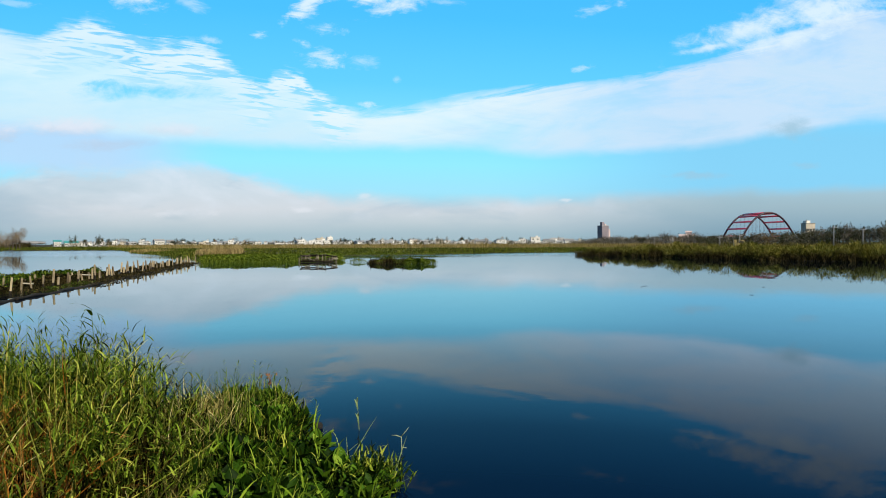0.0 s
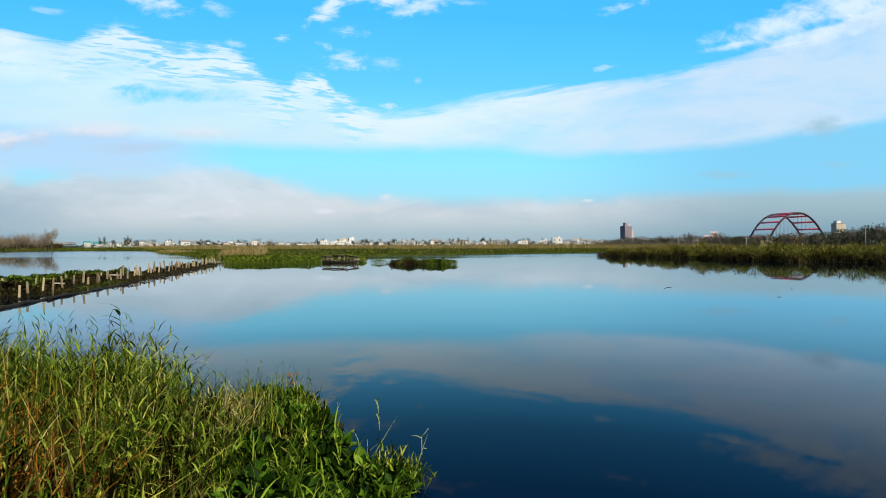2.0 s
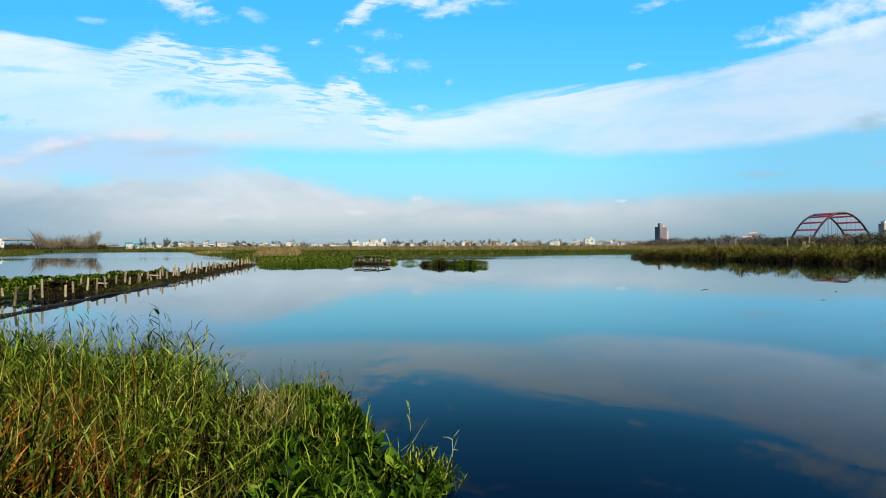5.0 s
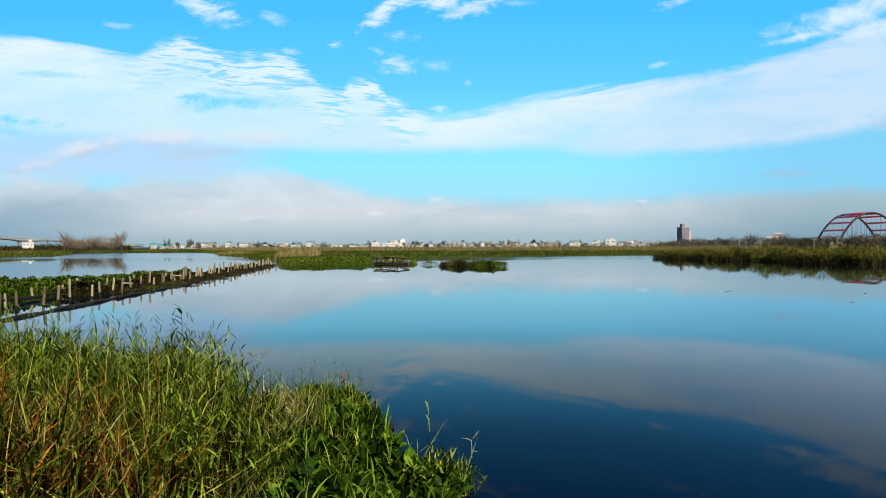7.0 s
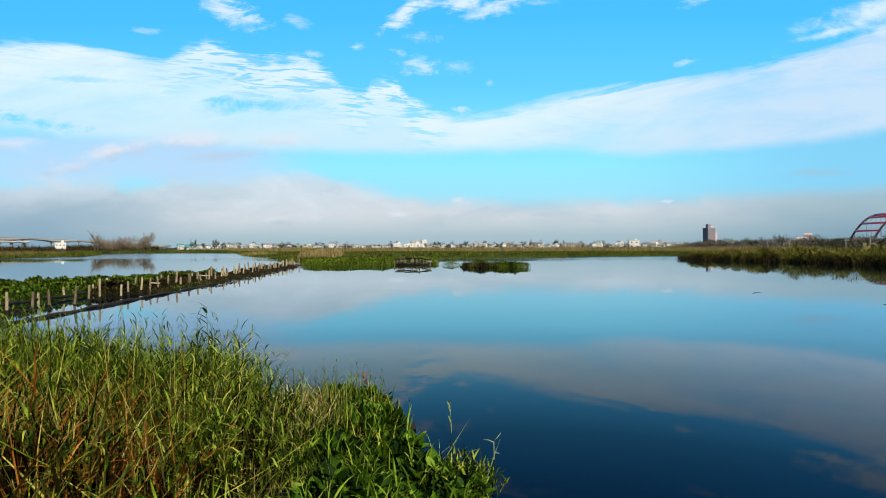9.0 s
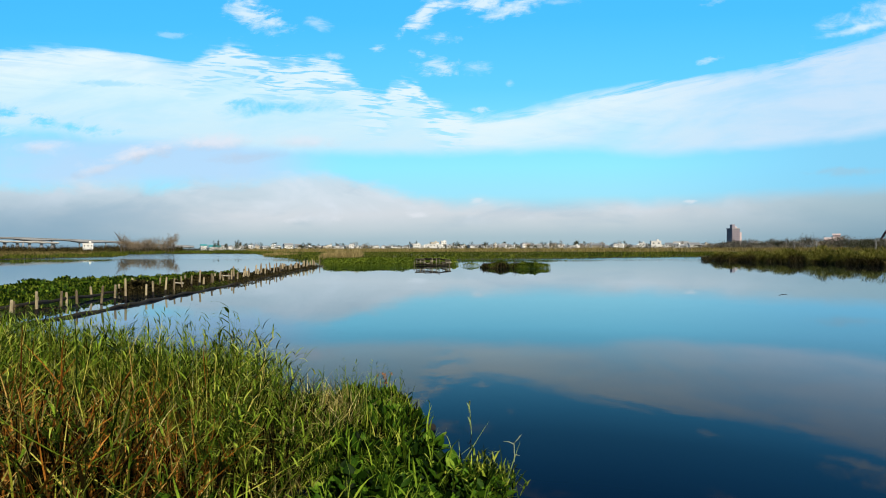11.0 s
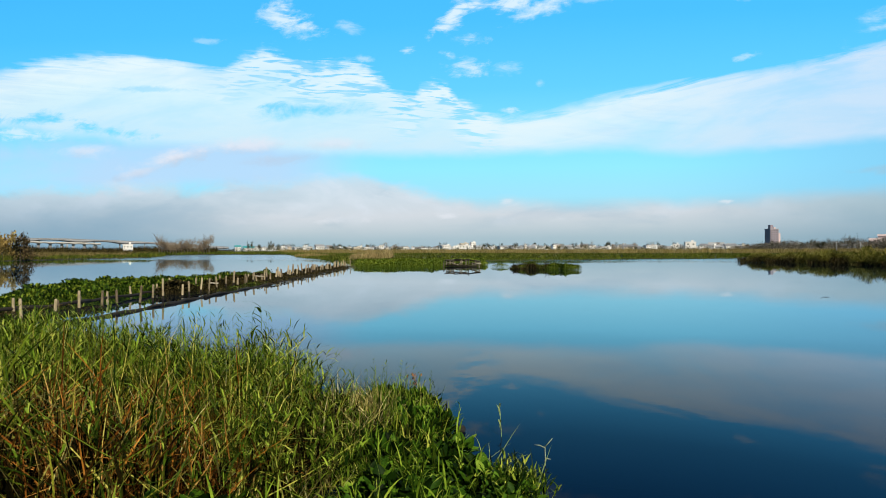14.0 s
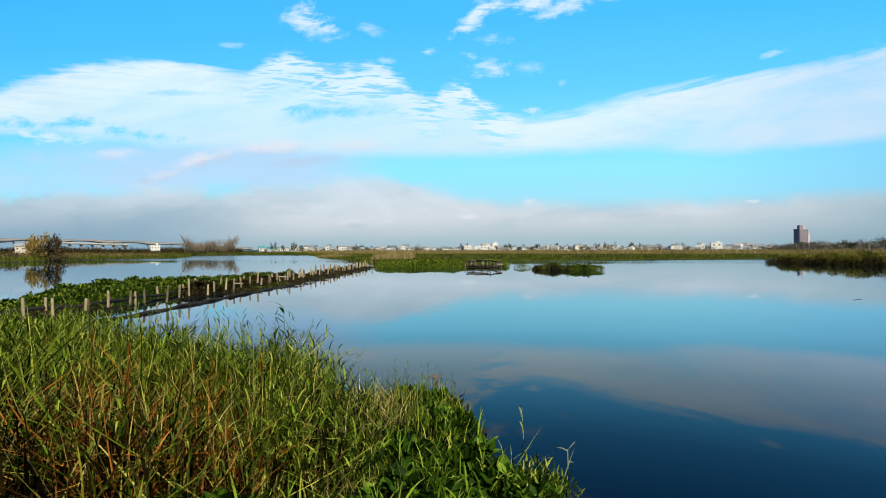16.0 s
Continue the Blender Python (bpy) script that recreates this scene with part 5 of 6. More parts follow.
def crown_mesh(name, seed, material, n=420, sparse=0.0, leaf=0.5, lobes=7, low=0.35):
    """A crown about one unit wide and high, of small leaf faces gathered in uneven lobes."""
    r = np.random.default_rng(seed)
    c = np.column_stack([r.normal(0, 0.24, lobes), r.normal(0, 0.24, lobes), low + (0.85 - low) * r.random(lobes)])
    k = r.integers(0, lobes, n)
    p = c[k] + r.normal(0, 0.10 + 0.05 * sparse, (n, 3))
    p[:, 2] = np.maximum(p[:, 2], 0.05)
    V, F = ribbons(p, r.random(n) * 6.283, leaf * 0.16 * (0.6 + 0.8 * r.random(n)), leaf * 0.11 * (0.6 + 0.8 * r.random(n)), r.random(n) * 2.2, r.normal(0.6, 0.5, n), 2, r.random(n) * 6.283)
    return (V, F) if name is None else np_mesh(name, V, F, material)


def limb_mesh(name, seed, twigs, material=BARK):
    """Trunk and limbs of one unit's height."""
    r = np.random.default_rng(seed)
    bits = [tube_np([(0, 0, -0.05), (0.01, 0.0, 0.25), (0.02, 0.01, 0.55)], [0.035, 0.028, 0.018], 6)]
    for i in range(twigs):
        h = 0.15 + 0.4 * r.random()
        a = r.random() * 6.283
        ln = 0.25 + 0.35 * r.random()
        e = np.array([math.cos(a) * ln * 0.55, math.sin(a) * ln * 0.55, h + ln * 0.8])
        s = np.array([0.01, 0.0, h])
        mid = (s + e) / 2 + r.normal(0, 0.03, 3)
        bits.append(tube_np([s, mid, e], [0.012, 0.008, 0.003], 3))
    V, F = join(*bits)
    return np_mixed(name, V, F, material)


def twig_mesh(seed):
    """A bare crown of unit size: fine twigs fanning out from a few limbs."""
    r = np.random.default_rng(seed)
    n, tufts = 620, 10
    c = np.column_stack([r.normal(0, 0.2, tufts), r.normal(0, 0.2, tufts), 0.36 + 0.38 * r.random(tufts)])
    p = c[r.integers(0, tufts, n)] + r.normal(0, 0.09, (n, 3))
    V, F = ribbons(p, np.arctan2(p[:, 1], p[:, 0]) + r.normal(0, 0.8, n), 0.08 + 0.16 * r.random(n), 0.005 + 0.008 * r.random(n), np.abs(r.normal(0.5, 0.4, n)), r.normal(0.0, 0.4, n), 3, r.random(n) * 6.283)
    return np_mesh("crown", V, F, TREE_BARE)


TREE_BARE = leafy("bare_twigs", [(0.0, (0.11, 0.085, 0.06)), (0.5, (0.23, 0.18, 0.13)), (1.0, (0.38, 0.31, 0.22))], 0.85, 0.05, 0.3)
# grey-green leaves, lightened in colour to stand in for distance haze
TREE_GREY = leafy("haze_greyed_leaf", [(0.0, (0.06, 0.06, 0.052)), (0.5, (0.14, 0.132, 0.112)), (1.0, (0.26, 0.228, 0.185))], 0.8, 0.1, 0.05)
TREE_BROWN = leafy("brown_leaf", [(0.0, (0.02, 0.015, 0.006)), (0.5, (0.07, 0.05, 0.02)), (1.0, (0.18, 0.12, 0.05))], 0.8, 0.1, 0.4)
TREE_GOLD = leafy("golden_leaf", [(0.0, (0.12, 0.08, 0.02)), (0.5, (0.34, 0.24, 0.07)), (1.0, (0.60, 0.45, 0.15))], 0.8, 0.2, 0.4)
GREEN_CROWNS = [crown_mesh("crown", 80 + k, TREE_LEAF, 480, 0.0, 0.50) for k in range(5)]
DRY_CROWNS = [crown_mesh("crown", 90 + k, TREE_DRY, 420, 0.6, 0.46, 12) for k in range(3)]
GOLD_CROWN = crown_mesh("crown", 95, TREE_GOLD, 1900, 0.0, 0.62, 13, 0.22)
GREY_CROWNS = [crown_mesh("crown", 86 + k, TREE_GREY, 520, 0.2, 0.50, 11) for k in range(3)]
TWIGS = [twig_mesh(120 + k) for k in range(3)]
BROWN_CROWN = crown_mesh("crown", 96, TREE_BROWN, 1300, 0.2, 0.62, 12, 0.15)
TRUNKS = [limb_mesh("trunk", 100 + k, 6) for k in range(4)]
BARE = [limb_mesh("trunk", 110 + k, 14) for k in range(3)]


def tree(az, d, h, w, k, dry=False, label="", group="", sink=0.0, crown=None):
    x, y = polar(az, d)
    t = thing("tree", pose(x, y, float(ground_height(np.array([[x, y]]))[0]) - sink, 0, 0, (k * 77) % 360), label or "dark green broad-leaved tree on the far plain", "tree", group)
    a = new("trunk", (BARE if dry and (not crown or crown in TWIGS) else TRUNKS)[k % 3])
    b = new("crown", crown or (DRY_CROWNS[k % 3] if dry else GREEN_CROWNS[k % 5]))
    for o in (a, b):
        o.parent = t
        o.matrix_basis = Matrix.Diagonal((w if o is b else h * 0.9, w if o is b else h * 0.9, h, 1))
    return t


PANE = bmesh.new()
box(PANE, 0, 0, 0, 1, 0.12, 1)
PANE_MESH = bpy.data.meshes.new("window")
PANE.to_mesh(PANE_MESH)
PANE.free()
PANE_MESH.materials.append(GLASS)


def building(az, d, w, h, depth, wall, roof=None, storeys=2, bays=3, label="", turn=0.0, gable=False, category="house", parapet=True):
    """A block with roof and its windows on the face towards the pond and on the sunny side."""
    x, y = polar(az, d)
    t = thing("house", pose(x, y, 0.2, 0, 0, -az + turn), label, category, "town on the skyline")
    bm = bmesh.new()
    box(bm, 0, 0, 0, w, depth, h, 0.12)
    part("wall", bm, wall, t)
    bm = bmesh.new()
    if gable:
        vs = [bm.verts.new(p) for p in ((-w / 2 - 0.4, -depth / 2 - 0.4, h), (w / 2 + 0.4, -depth / 2 - 0.4, h), (w / 2 + 0.4, depth / 2 + 0.4, h), (-w / 2 - 0.4, depth / 2 + 0.4, h),
                                        (-w / 2 - 0.4, 0, h + w * 0.12 + 0.8), (w / 2 + 0.4, 0, h + w * 0.12 + 0.8))]
        for f in ((0, 1, 5, 4), (2, 3, 4, 5), (1, 2, 5), (3, 0, 4), (0, 3, 2, 1)):
            bm.faces.new([vs[i] for i in f])
    else:
        box(bm, 0, 0, h + 0.004, w + 0.5, depth + 0.5, 0.35)
        box(bm, w * 0.2, 0, h + 0.36, w * 0.22, depth * 0.3, 1.2)
    part("roof", bm, roof or wall, t)
    fh = h / storeys
    for s in range(storeys):
        for b in range(bays):
            o = new("window", PANE_MESH)
            o.parent = t
            o.matrix_basis = pose(-w / 2 + (b + 0.5) * w / bays, -depth / 2 - 0.02, s * fh + fh * 0.35) @ Matrix.Diagonal((w / bays * 0.32, 1, fh * 0.3, 1))
    return t


def skyline():
    r = random.Random(21)
    walls = [WHITE_WALL, WHITE_WALL, CREAM_WALL, WHITE_WALL, WHITE_WALL, WHITE_WALL, GREY_WALL]
    roofs = [None, ROOF_GREY, None, ROOF_GREY, None]
    words = {WHITE_WALL: "white rendered", CREAM_WALL: "cream rendered", GREY_WALL: "grey rendered"}
    az = -33.0
    k, rest = 0, []
    while az < 21.5:
        d = r.uniform(540, 760)
        w = r.choice((3, 4, 5, 6, 9)) * r.uniform(0.8, 1.1)
        h = r.choice((3.2, 3.8, 4.3, 4.9, 6.0)) * r.uniform(0.85, 1.05)
        wall = r.choice(walls)
        g = r.random() < 0.3
        roof = r.choice(roofs)
        building(az, d, w, h, 9, wall, roof if not g else (roof or ROOF_GREY), 1 if h < 3.6 else 2, max(2, int(w / 2.5)), words[wall] + (" gabled house" if g else " flat-roofed house") + " in the distant town", r.uniform(-25, 25), g)
        for _ in range(r.choice((2, 2, 3))):
            k += 1
            q = (az + r.uniform(-0.6, 0.8), d + r.choice((-40, 20, 50, 90)) * r.uniform(0.6, 1.2), r.choice((3.2, 4.0, 5.0, 6.0, 9.0)) * r.uniform(0.9, 1.1), r.uniform(4, 8), k, r.random() < 0.3)
            if k % 3 == 0:
                tree(*q)
            else:
                rest.append(q)
        az += math.degrees(w / d) * r.uniform(0.4, 1.0) + 0.03
    # the many lesser trees of the town
    forms = [[crown_mesh(None, 130 + j, None, 260, 0.0, 0.62) for j in range(4)], [crown_mesh(None, 140 + j, None, 280, 0.4, 0.45, 10) for j in range(3)]]
    for dry, name, mat_, label in ((False, "town_trees", TREE_LEAF, "dark green trees between the distant houses"), (True, "bare_town_trees", TREE_DRY, "brown half-bare trees between the distant houses")):
        bits = []
        for a, d, h, w, j, isdry in rest:
            if isdry == dry:
                V, F = forms[dry][j % len(forms[dry])]
                bits.append((V * [w, w, h] + [*polar(a, d), 0.1], F))
        tagged(part_np(name, np_mesh(name, *join(*bits), mat_)), label, "trees", kind="stuff")
    # a low hedge of scrub in front of the town
    g = np.random.default_rng(77)
    n = 9000
    bush = g.integers(0, 110, n)
    az_, d_ = -37 + 0.56 * bush + g.normal(0, 0.18, n), 430 + 110 * ((bush * 37) % 10) / 10 + g.normal(0, 1.5, n)
    high = 1.2 + 2.6 * ((bush * 53) % 7) / 7
    P = np.column_stack([d_ * np.sin(np.radians(az_)), d_ * np.cos(np.radians(az_)), 0.2 + high * g.random(n) ** 0.7])
    V, F = ribbons(P, g.random(n) * 6.283, 0.5 + 0.5 * g.random(n), 0.35 + 0.3 * g.random(n), g.random(n) * 1.6, g.normal(0.6, 0.4, n), 2, g.random(n) * 6.283)
    tagged(part_np("far_scrub", np_mesh("far_scrub", V, F, TREE_LEAF)), "low dark scrub in front of the distant town", "bushes", kind="stuff")
    # named buildings
    building(-12.2, 640, 9, 8.2, 8, CREAM_WALL, None, 4, 5, "cream four-storey block in the distant town", 10)
    building(-11.3, 650, 6, 9.5, 7, WHITE_WALL, None, 4, 3, "tall white block in the distant town", 10)
    building(-12.9, 630, 6, 5.5, 6, WHITE_WALL, None, 2, 2, "white block beside the cream one", 0)
    building(-5.9, 600, 15, 2.8, 9, WHITE_WALL, ROOF_GREY, 1, 7, "long low white shed on the plain", 4, True, "shed")
    building(9.2, 560, 9, 7.8, 8, WHITE_WALL, None, 2, 2, "white two-storey house on the plain", 8)
    building(11.4, 600, 13, 5.4, 9, WHITE_WALL, ROOF_GREY, 2, 5, "white house with a pale roof on the plain", -6, True)
    building(8.0, 570, 6, 6.0, 7, WHITE_WALL, None, 2, 2, "small white house on the plain", 0)
    building(-33.2, 560, 10, 3.4, 7, WHITE_WALL, TEAL_ROOF, 2, 4, "white house under a teal sheet roof", 6, True)
    building(-34.2, 565, 5, 4.6, 6, WHITE_WALL, TEAL_ROOF, 2, 2, "narrow house under a teal sheet roof", 6, True)
    building(-26.6, 560, 8, 5.0, 7, WHITE_WALL, ROOF_GREY, 2, 3, "white farmhouse behind the reeds", 12, True)
    building(-43.35, 420, 5.6, 5.4, 5, WHITE_WALL, None, 2, 3, "white flat-roofed house beyond the meadow", 0)
    building(-52.9, 330, 6, 4.2, 6, CREAM_WALL, ROOF_GREY, 2, 3, "cream house behind the golden tree", -10, True)
    building(23.2, 560, 12, 7.5, 10, PINK_TILE, PINK_TILE, 2, 5, "pinkish hall with a stepped roof behind trees", 0, True, "hall")
    building(23.4, 566, 5, 11.5, 5, PINK_TILE, PINK_TILE, 3, 2, "pinkish tower of the hall", 0, True, "hall")


skyline()


def apartment_tower():
    x, y = polar(15.75, 900)
    t = thing("apartment_tower", pose(x, y, 0, 0, 0, 20), "tall tiled apartment tower, pink for its lit side and dull purple for its shaded side", "apartment tower", "town on the skyline")
    # lit and shaded sides are told apart by tile colour
    for name, mat_, cx, cy, sx, sy, h in (("wall", SHADED_TILE, 0, 0, 12, 12, 28), ("wall", PINK_TILE, 7.6, 1.2, 5.6, 10, 23), ("stair_core", SHADED_TILE, -1.0, 0.5, 4.4, 5, 34), ("lift_house", PINK_TILE, 3.2, 0.5, 3.0, 5, 31)):
        bm = bmesh.new()
        box(bm, cx, cy, 0, sx, sy, h, 0.2)
        part(name, bm, mat_, t)
    for s in range(9):
        for b in range(5):
            o = new("window", PANE_MESH)
            o.parent = t
            o.matrix_basis = pose(-4.8 + b * 2.4, -6.02, 1.8 + s * 3) @ Matrix.Diagonal((1.2, 1, 1.2, 1))
        for b in range(3):
            o = new("window", PANE_MESH)
            o.parent = t
            o.matrix_basis = pose(10.42, -2 + b * 3.2, 1.8 + min(s, 6) * 3, 0, 0, 90) @ Matrix.Diagonal((1.8, 1, 1.5, 1))
    bm = bmesh.new()
    box(bm, 0, 0, 28.004, 12.6, 12.6, 0.7)
    part("roof", bm, GREY_WALL, t)


apartment_tower()


def water_tower():
    x, y = polar(32.75, 420)
    t = thing("water_tower", pose(x, y, 0, 0, 0, 4), "cream block with a white penthouse above the trees", "water tower")
    bm = bmesh.new()
    box(bm, 0, 0, 0, 6.0, 4.5, 14.3, 0.1)
    part("wall", bm, CREAM_WALL, t)
    bm = bmesh.new()
    box(bm, -0.9, 0, 14.304, 2.6, 3.0, 1.5, 0.1)
    part("penthouse", bm, WHITE_WALL, t)
    bm = bmesh.new()
    box(bm, 0, 0, 14.0, 6.4, 4.9, 0.3, 0.05)
    part("cornice", bm, GREY_WALL, t)
    tube("mast", [(-0.9, 0, 15.7), (-0.9, 0, 16.2), (-0.9, 0, 16.6)], [0.25, 0.2, 0.15], GREY_WALL, t)
    for s in range(3):
        for b in range(3):
            o = new("window", PANE_MESH)
            o.parent = t
            o.matrix_basis = pose(-2.1 + 2.1 * b, -2.27, 2 + s * 3.6) @ Matrix.Diagonal((1.3, 1, 1.5, 1))


water_tower()


def arch_bridge():
    """Two leaning red ribs, tied by cross beams, over a concrete deck."""
    cx, cy = polar(29.05, 520)
    span, width, rise, turn = 51.0, 24.0, 25.0, -29.05 + 37
    t = thing("arch_bridge", pose(cx, cy, 0, 0, 0, turn), "red steel tied-arch road bridge with cross beams", "bridge")
    k = np.linspace(-1, 1, 25)

    def rib(side, s):
        return (s * span / 2, side * width / 2, 0.5 + rise * (1 - abs(s) ** 2.15))

    for side in (-1, 1):
        tube("arch_rib", [rib(side, s) for s in k], np.full(25, 0.72), DARK_STEEL, t, sides=8)
        for s in np.linspace(-0.8, 0.8, 13):
            x, yy, z = rib(side, s)
            tube("hanger", [(x, yy, 5.2), (x, yy, (z + 5.2) / 2), (x, yy, z)], [0.08, 0.08, 0.08], DARK_STEEL, t, sides=4)
    for s in (-0.86, -0.72, -0.55, -0.34, 0.34, 0.55, 0.72, 0.86):
        a, b = rib(-1, s), rib(1, s)
        tube("cross_beam", [a, ((a[0] + b[0]) / 2, 0, a[2]), b], [0.75, 0.75, 0.75], RED_STEEL, t, "bright red cross beam", 6)
    for s0, s1 in ((-0.16, 0.16), (0.16, -0.16)):
        a, b = rib(-1, s0), rib(1, s1)
        tube("cross_beam", [a, ((a[0] + b[0]) / 2, 0, a[2]), b], [0.8, 0.8, 0.8], RED_STEEL, t, "bright red cross beam", 6)
    for s in (-0.16, 0.0, 0.16):
        a, b = rib(-1, s), rib(1, s)
        tube("cross_beam", [a, ((a[0] + b[0]) / 2, 0, a[2]), b], [0.8, 0.8, 0.8], RED_STEEL, t, "bright red cross beam", 6)
    bm = bmesh.new()
    box(bm, 0, 0, 3.6, span + 120, width - 3, 1.4, 0.1)
    part("deck", bm, CONCRETE, t)
    for x in (-64, -29, 29, 64):
        bm = bmesh.new()
        box(bm, x, 0, -0.5, 3, width - 8, 4.2, 0.2)
        part("pier", bm, CONCRETE, t)


arch_bridge()


def viaduct():
    """The long pale road bridge beyond the left pond."""
    t = thing("viaduct", pose(0, 0, 0), "long pale concrete road viaduct with haunched spans", "bridge")
    n = 40
    az = np.linspace(-60, -35, n)
    d = np.linspace(640, 800, n)
    z = np.interp(az, [-60, -54, -48, -43, -39, -35], [12.6, 13.0, 13.0, 11.0, 8.0, 4.5])
    c = np.array([(*polar(a, q), h) for a, q, h in zip(az, d, z)])
    tube("parapet", c + [0, 0, 1.0], np.full(n, 0.4), GREY_WALL, t, sides=4)
    V, F = [], []
    for i, p in enumerate(c):
        q = p / np.hypot(p[0], p[1])
        haunch = 0.9 + 2.3 * abs(math.sin(i * 0.55)) ** 3
        for s, dz in ((-5, 0.5), (5, 0.5), (3, -haunch), (-3, -haunch)):
            V.append((p[0] + q[0] * s, p[1] + q[1] * s, p[2] + dz))
    for i in range(n - 1):
        for j in range(4):
            F.append((4 * i + j, 4 * i + (j + 1) % 4, 4 * i + 4 + (j + 1) % 4, 4 * i + 4 + j))
    part_np("deck", np_mesh("deck", np.array(V), np.array(F), GREY_WALL), t)
    for i in range(1, n, 3):
        p = c[i]
        if p[2] > 4.5:
            bm = bmesh.new()
            box(bm, p[0], p[1], -0.5, 1.5, 1.6, p[2] - 0.4, 0.2, -az[i])
            part("pier", bm, GREY_WALL, t)

    # the lower carriageway beside it, on closely set piers
    lo = np.linspace(-51.0, -45.4, 15)
    V, F = [], []
    for i, a in enumerate(lo):
        x, y = polar(a, 640)
        q = np.array([x, y]) / 640
        for s, dz in ((-4, 0.9), (4, 0.9), (3, -0.5 - 0.7 * (i % 2)), (-3, -0.5 - 0.7 * (i % 2))):
            V.append((x + q[0] * s, y + q[1] * s, 9.6 - 0.12 * i + dz))
    for i in range(len(lo) - 1):
        for j in range(4):
            F.append((4 * i + j, 4 * i + (j + 1) % 4, 4 * i + 4 + (j + 1) % 4, 4 * i + 4 + j))
    part_np("lower_deck", np_mesh("lower_deck", np.array(V), np.array(F), CONCRETE), t, "white lower carriageway")
    for i in range(1, len(lo), 2):
        x, y = polar(lo[i], 640)
        bm = bmesh.new()
        box(bm, x, y, -0.5, 2.4, 1.8, 9.0 - 0.12 * i, 0.2, -lo[i])
        part("pier", bm, GREY_WALL, t)


viaduct()


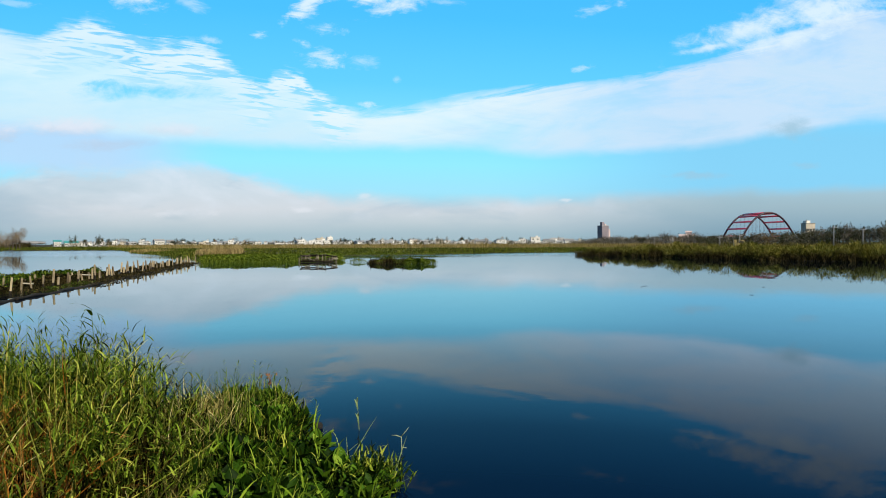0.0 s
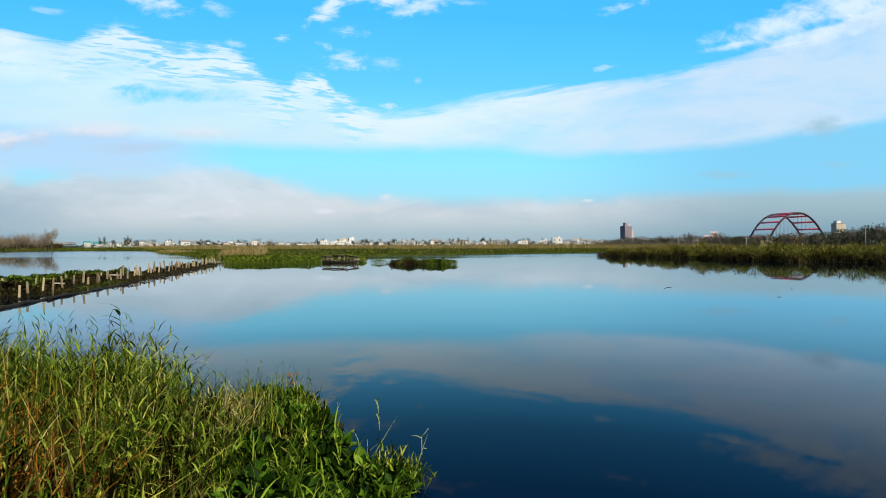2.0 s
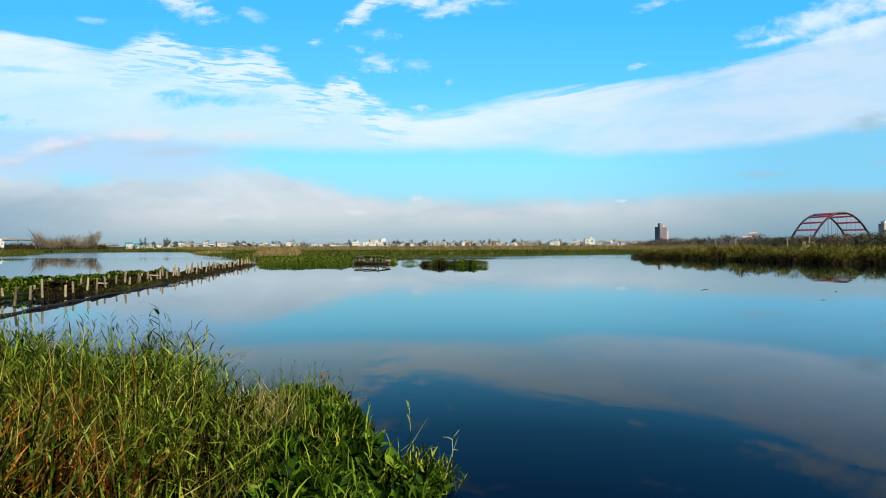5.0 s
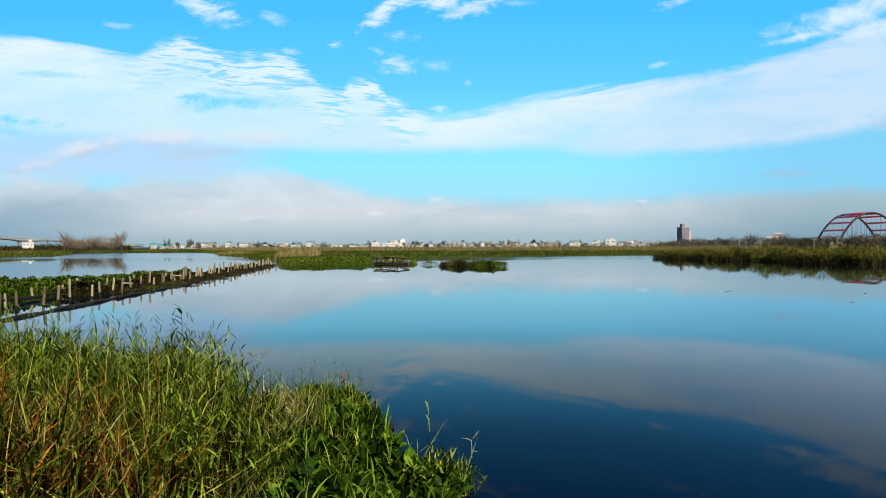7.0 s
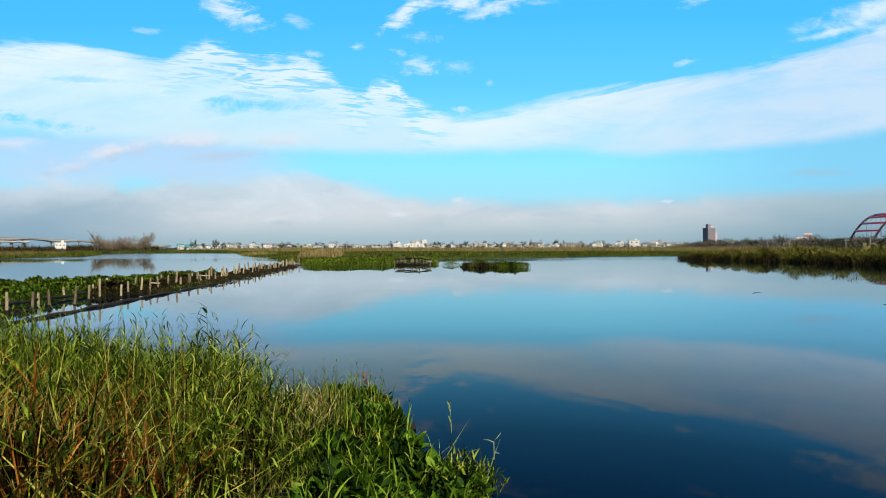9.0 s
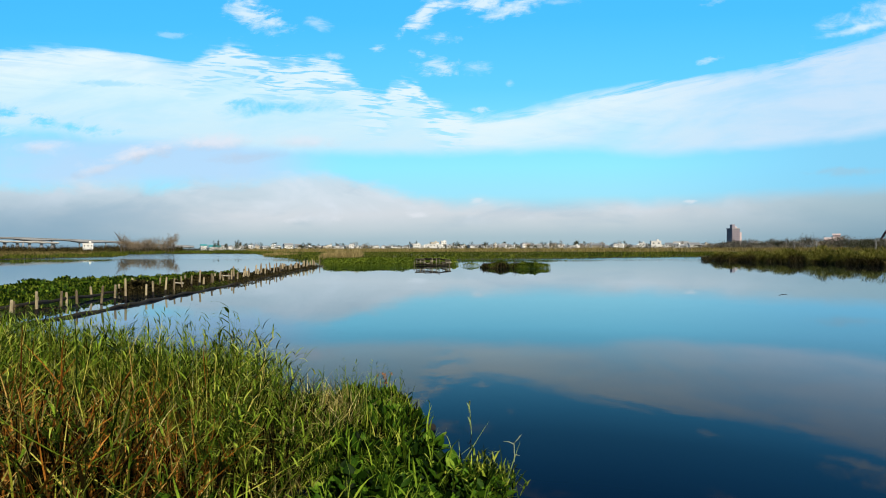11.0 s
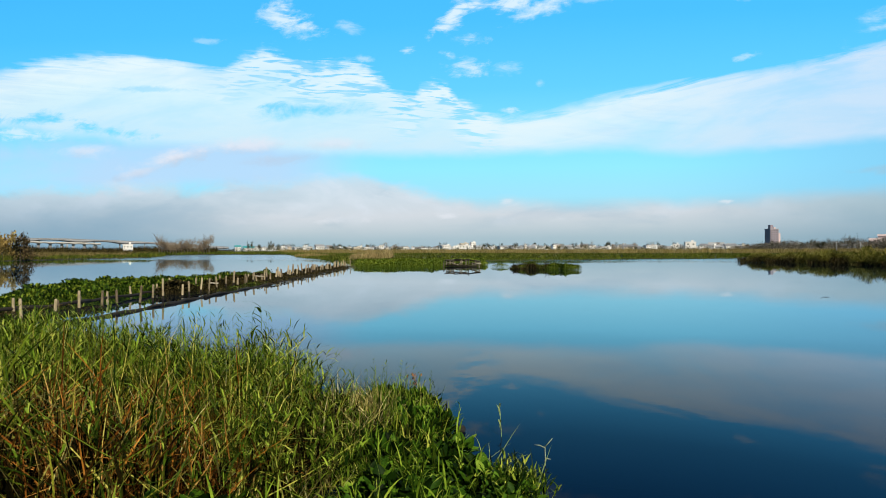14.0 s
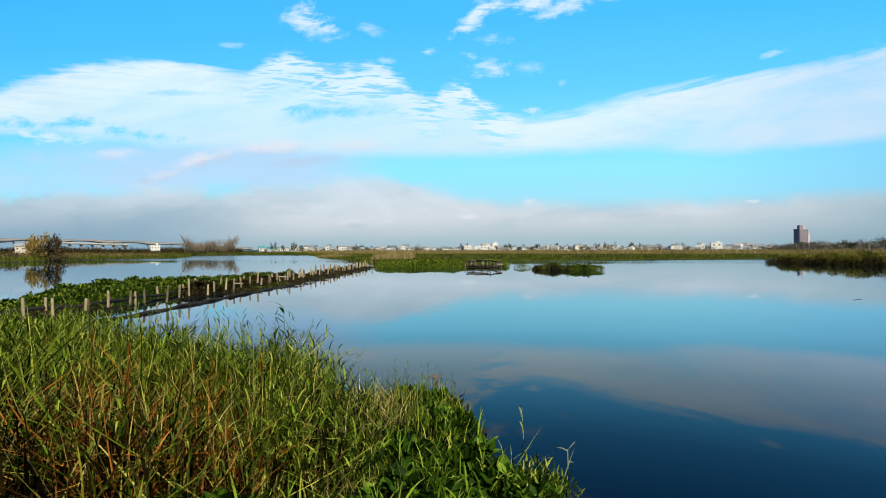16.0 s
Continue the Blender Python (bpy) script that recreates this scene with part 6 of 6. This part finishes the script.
def tree_belts():
    r = random.Random(5)
    # dark wood behind the spit, rising towards the bridge
    for i in range(70):
        az = 25.5 + i * 0.26
        h = np.interp(az, [25, 29, 32, 34, 44], [5.4, 6.2, 7.4, 9.4, 10.6]) * r.uniform(0.8, 1.12)
        tree(az + r.uniform(-0.1, 0.1), r.uniform(270, 360), h, r.uniform(5, 9), i, r.random() < 0.12, "dark dense tree in the wood behind the reeds", "wood behind the spit", crown=GREY_CROWNS[i % 3] if i % 3 == 0 else None)
    for i in range(52):
        az = 14.0 + i * 0.26
        tree(az + r.uniform(-0.1, 0.1), r.uniform(400, 520), np.interp(az, [14, 18, 21, 27], [5.0, 7.4, 8.8, 7.8]) * r.uniform(0.75, 1.15), r.uniform(6, 11), i, r.random() < 0.4, "grey-green tree in the belt behind the reeds", "belt of trees", crown=None if i % 4 == 0 else GREY_CROWNS[i % 3])
    # the brush that closes the wood and the belt from below
    g = np.random.default_rng(78)
    for name, n, a0, a1, d0, d1, tall_, mat_, label in (("wood_undergrowth", 30000, 24.5, 46.0, 285, 350, ((24, 30, 34, 46), (4.4, 5.2, 7.6, 8.4)), TREE_LEAF, "dense dark undergrowth of the wood behind the reeds"),
                                                        ("belt_undergrowth", 22000, 12.5, 28.0, 420, 500, ((12, 17, 21, 28), (3.0, 4.2, 5.4, 4.8)), TREE_GREY, "grey-green brush in the belt behind the reeds")):
        bush = g.integers(0, 260, n)
        ba, bd, bh = a0 + (a1 - a0) * g.random(260), d0 + (d1 - d0) * g.random(260), 0.55 + 0.6 * g.random(260)
        q = g.normal(0, 1, (n, 3))
        q /= np.linalg.norm(q, axis=1)[:, None]
        h = np.interp(ba[bush], *tall_) * bh[bush]
        wid = 2.6 + 1.2 * bh[bush]
        ar = np.radians(ba[bush])
        P = np.column_stack([bd[bush] * np.sin(ar) + q[:, 0] * wid, bd[bush] * np.cos(ar) + q[:, 1] * wid, 0.3 + h * (0.5 + 0.5 * q[:, 2])])
        V, F = ribbons(P, g.random(n) * 6.283, 0.4 + 0.4 * g.random(n), 0.32 + 0.32 * g.random(n), 0.6 + g.random(n) * 1.4, g.normal(0.9, 0.4, n), 2, g.random(n) * 6.283)
        tagged(part_np(name, np_mesh(name, V, F, mat_)), label, "bushes", kind="stuff")
    # bare grove on the far bank of the left pond
    for i in range(17):
        az = -40.9 + i * 0.235 if i < 12 else -37.6 + (i - 12) * 0.22
        h = 8.2 if i % 4 else 10.8
        tree(az, r.uniform(296, 325), h * r.uniform(0.55, 1.1), r.uniform(3.2, 6.5), i, True, "bare brown willow in a grove on the pond's bank", "bare grove", crown=TWIGS[i % 3])
    # the golden tree and the dark one beside it
    tree(-52.15, 161, 5.9, 4.4, 2, True, "golden-leaved tree on the pond's bank", crown=GOLD_CROWN)
    tree(-50.95, 162, 6.0, 4.2, 3, True, "brown half-bare tree beside the golden one", crown=BROWN_CROWN)
    tree(-53.4, 168, 2.4, 6, 1, True, "low brown thicket on the pond's bank", "", 0.2)
    tree(-54.8, 160, 2.2, 7, 4, False, "low dark thicket on the pond's bank", "", 0.2)
    tree(-49.8, 170, 1.8, 5, 0, True, "low brown thicket on the pond's bank", "", 0.2)


tree_belts()


def utility_pole(az, d, h):
    x, y = polar(az, d)
    t = thing("utility_pole", pose(x, y, 0, 0, 0, -az), "grey concrete utility pole among the trees", "pole", "utility poles")
    tube("post", [(0, 0, 0), (0, 0, h / 2), (0, 0, h)], [0.2, 0.18, 0.14], GREY_WALL, t)
    tube("crossarm", [(-1.1, 0, h - 0.5), (0, 0, h - 0.5), (1.1, 0, h - 0.5)], [0.09, 0.09, 0.09], GREY_WALL, t, sides=4)


for q in ((34.55, 250, 8.2), (26.0, 260, 5.0), (27.6, 265, 5.8), (20.4, 300, 5.2), (22.0, 290, 5.0), (36.5, 260, 7.5)):
    utility_pole(*q)


def yellow_digger():
    x, y = polar(27.35, 262)
    t = thing("digger", pose(x, y, 0.25, 0, 0, -20), "small yellow digger parked behind the reeds", "digger")
    for name, m_, a in (("track", RAIL, (-0.9, 0, 0, 0.5, 3, 0.8)), ("track", RAIL, (0.9, 0, 0, 0.5, 3, 0.8)), ("body", YELLOW, (0, 0.3, 0.85, 2.3, 2.6, 1.1)), ("cab", YELLOW, (-0.6, -0.3, 1.96, 1.0, 1.4, 1.3))):
        bm = bmesh.new()
        box(bm, *a, 0.08)
        part(name, bm, m_, t)
    tube("boom", [(0.4, -0.6, 1.8), (0.6, -2.0, 3.2), (2.2, -3.0, 2.9)], [0.22, 0.2, 0.15], YELLOW, t)
    tube("stick", [(2.2, -3.0, 2.9), (2.6, -3.2, 1.8), (2.8, -3.2, 0.8)], [0.15, 0.14, 0.2], YELLOW, t)


yellow_digger()
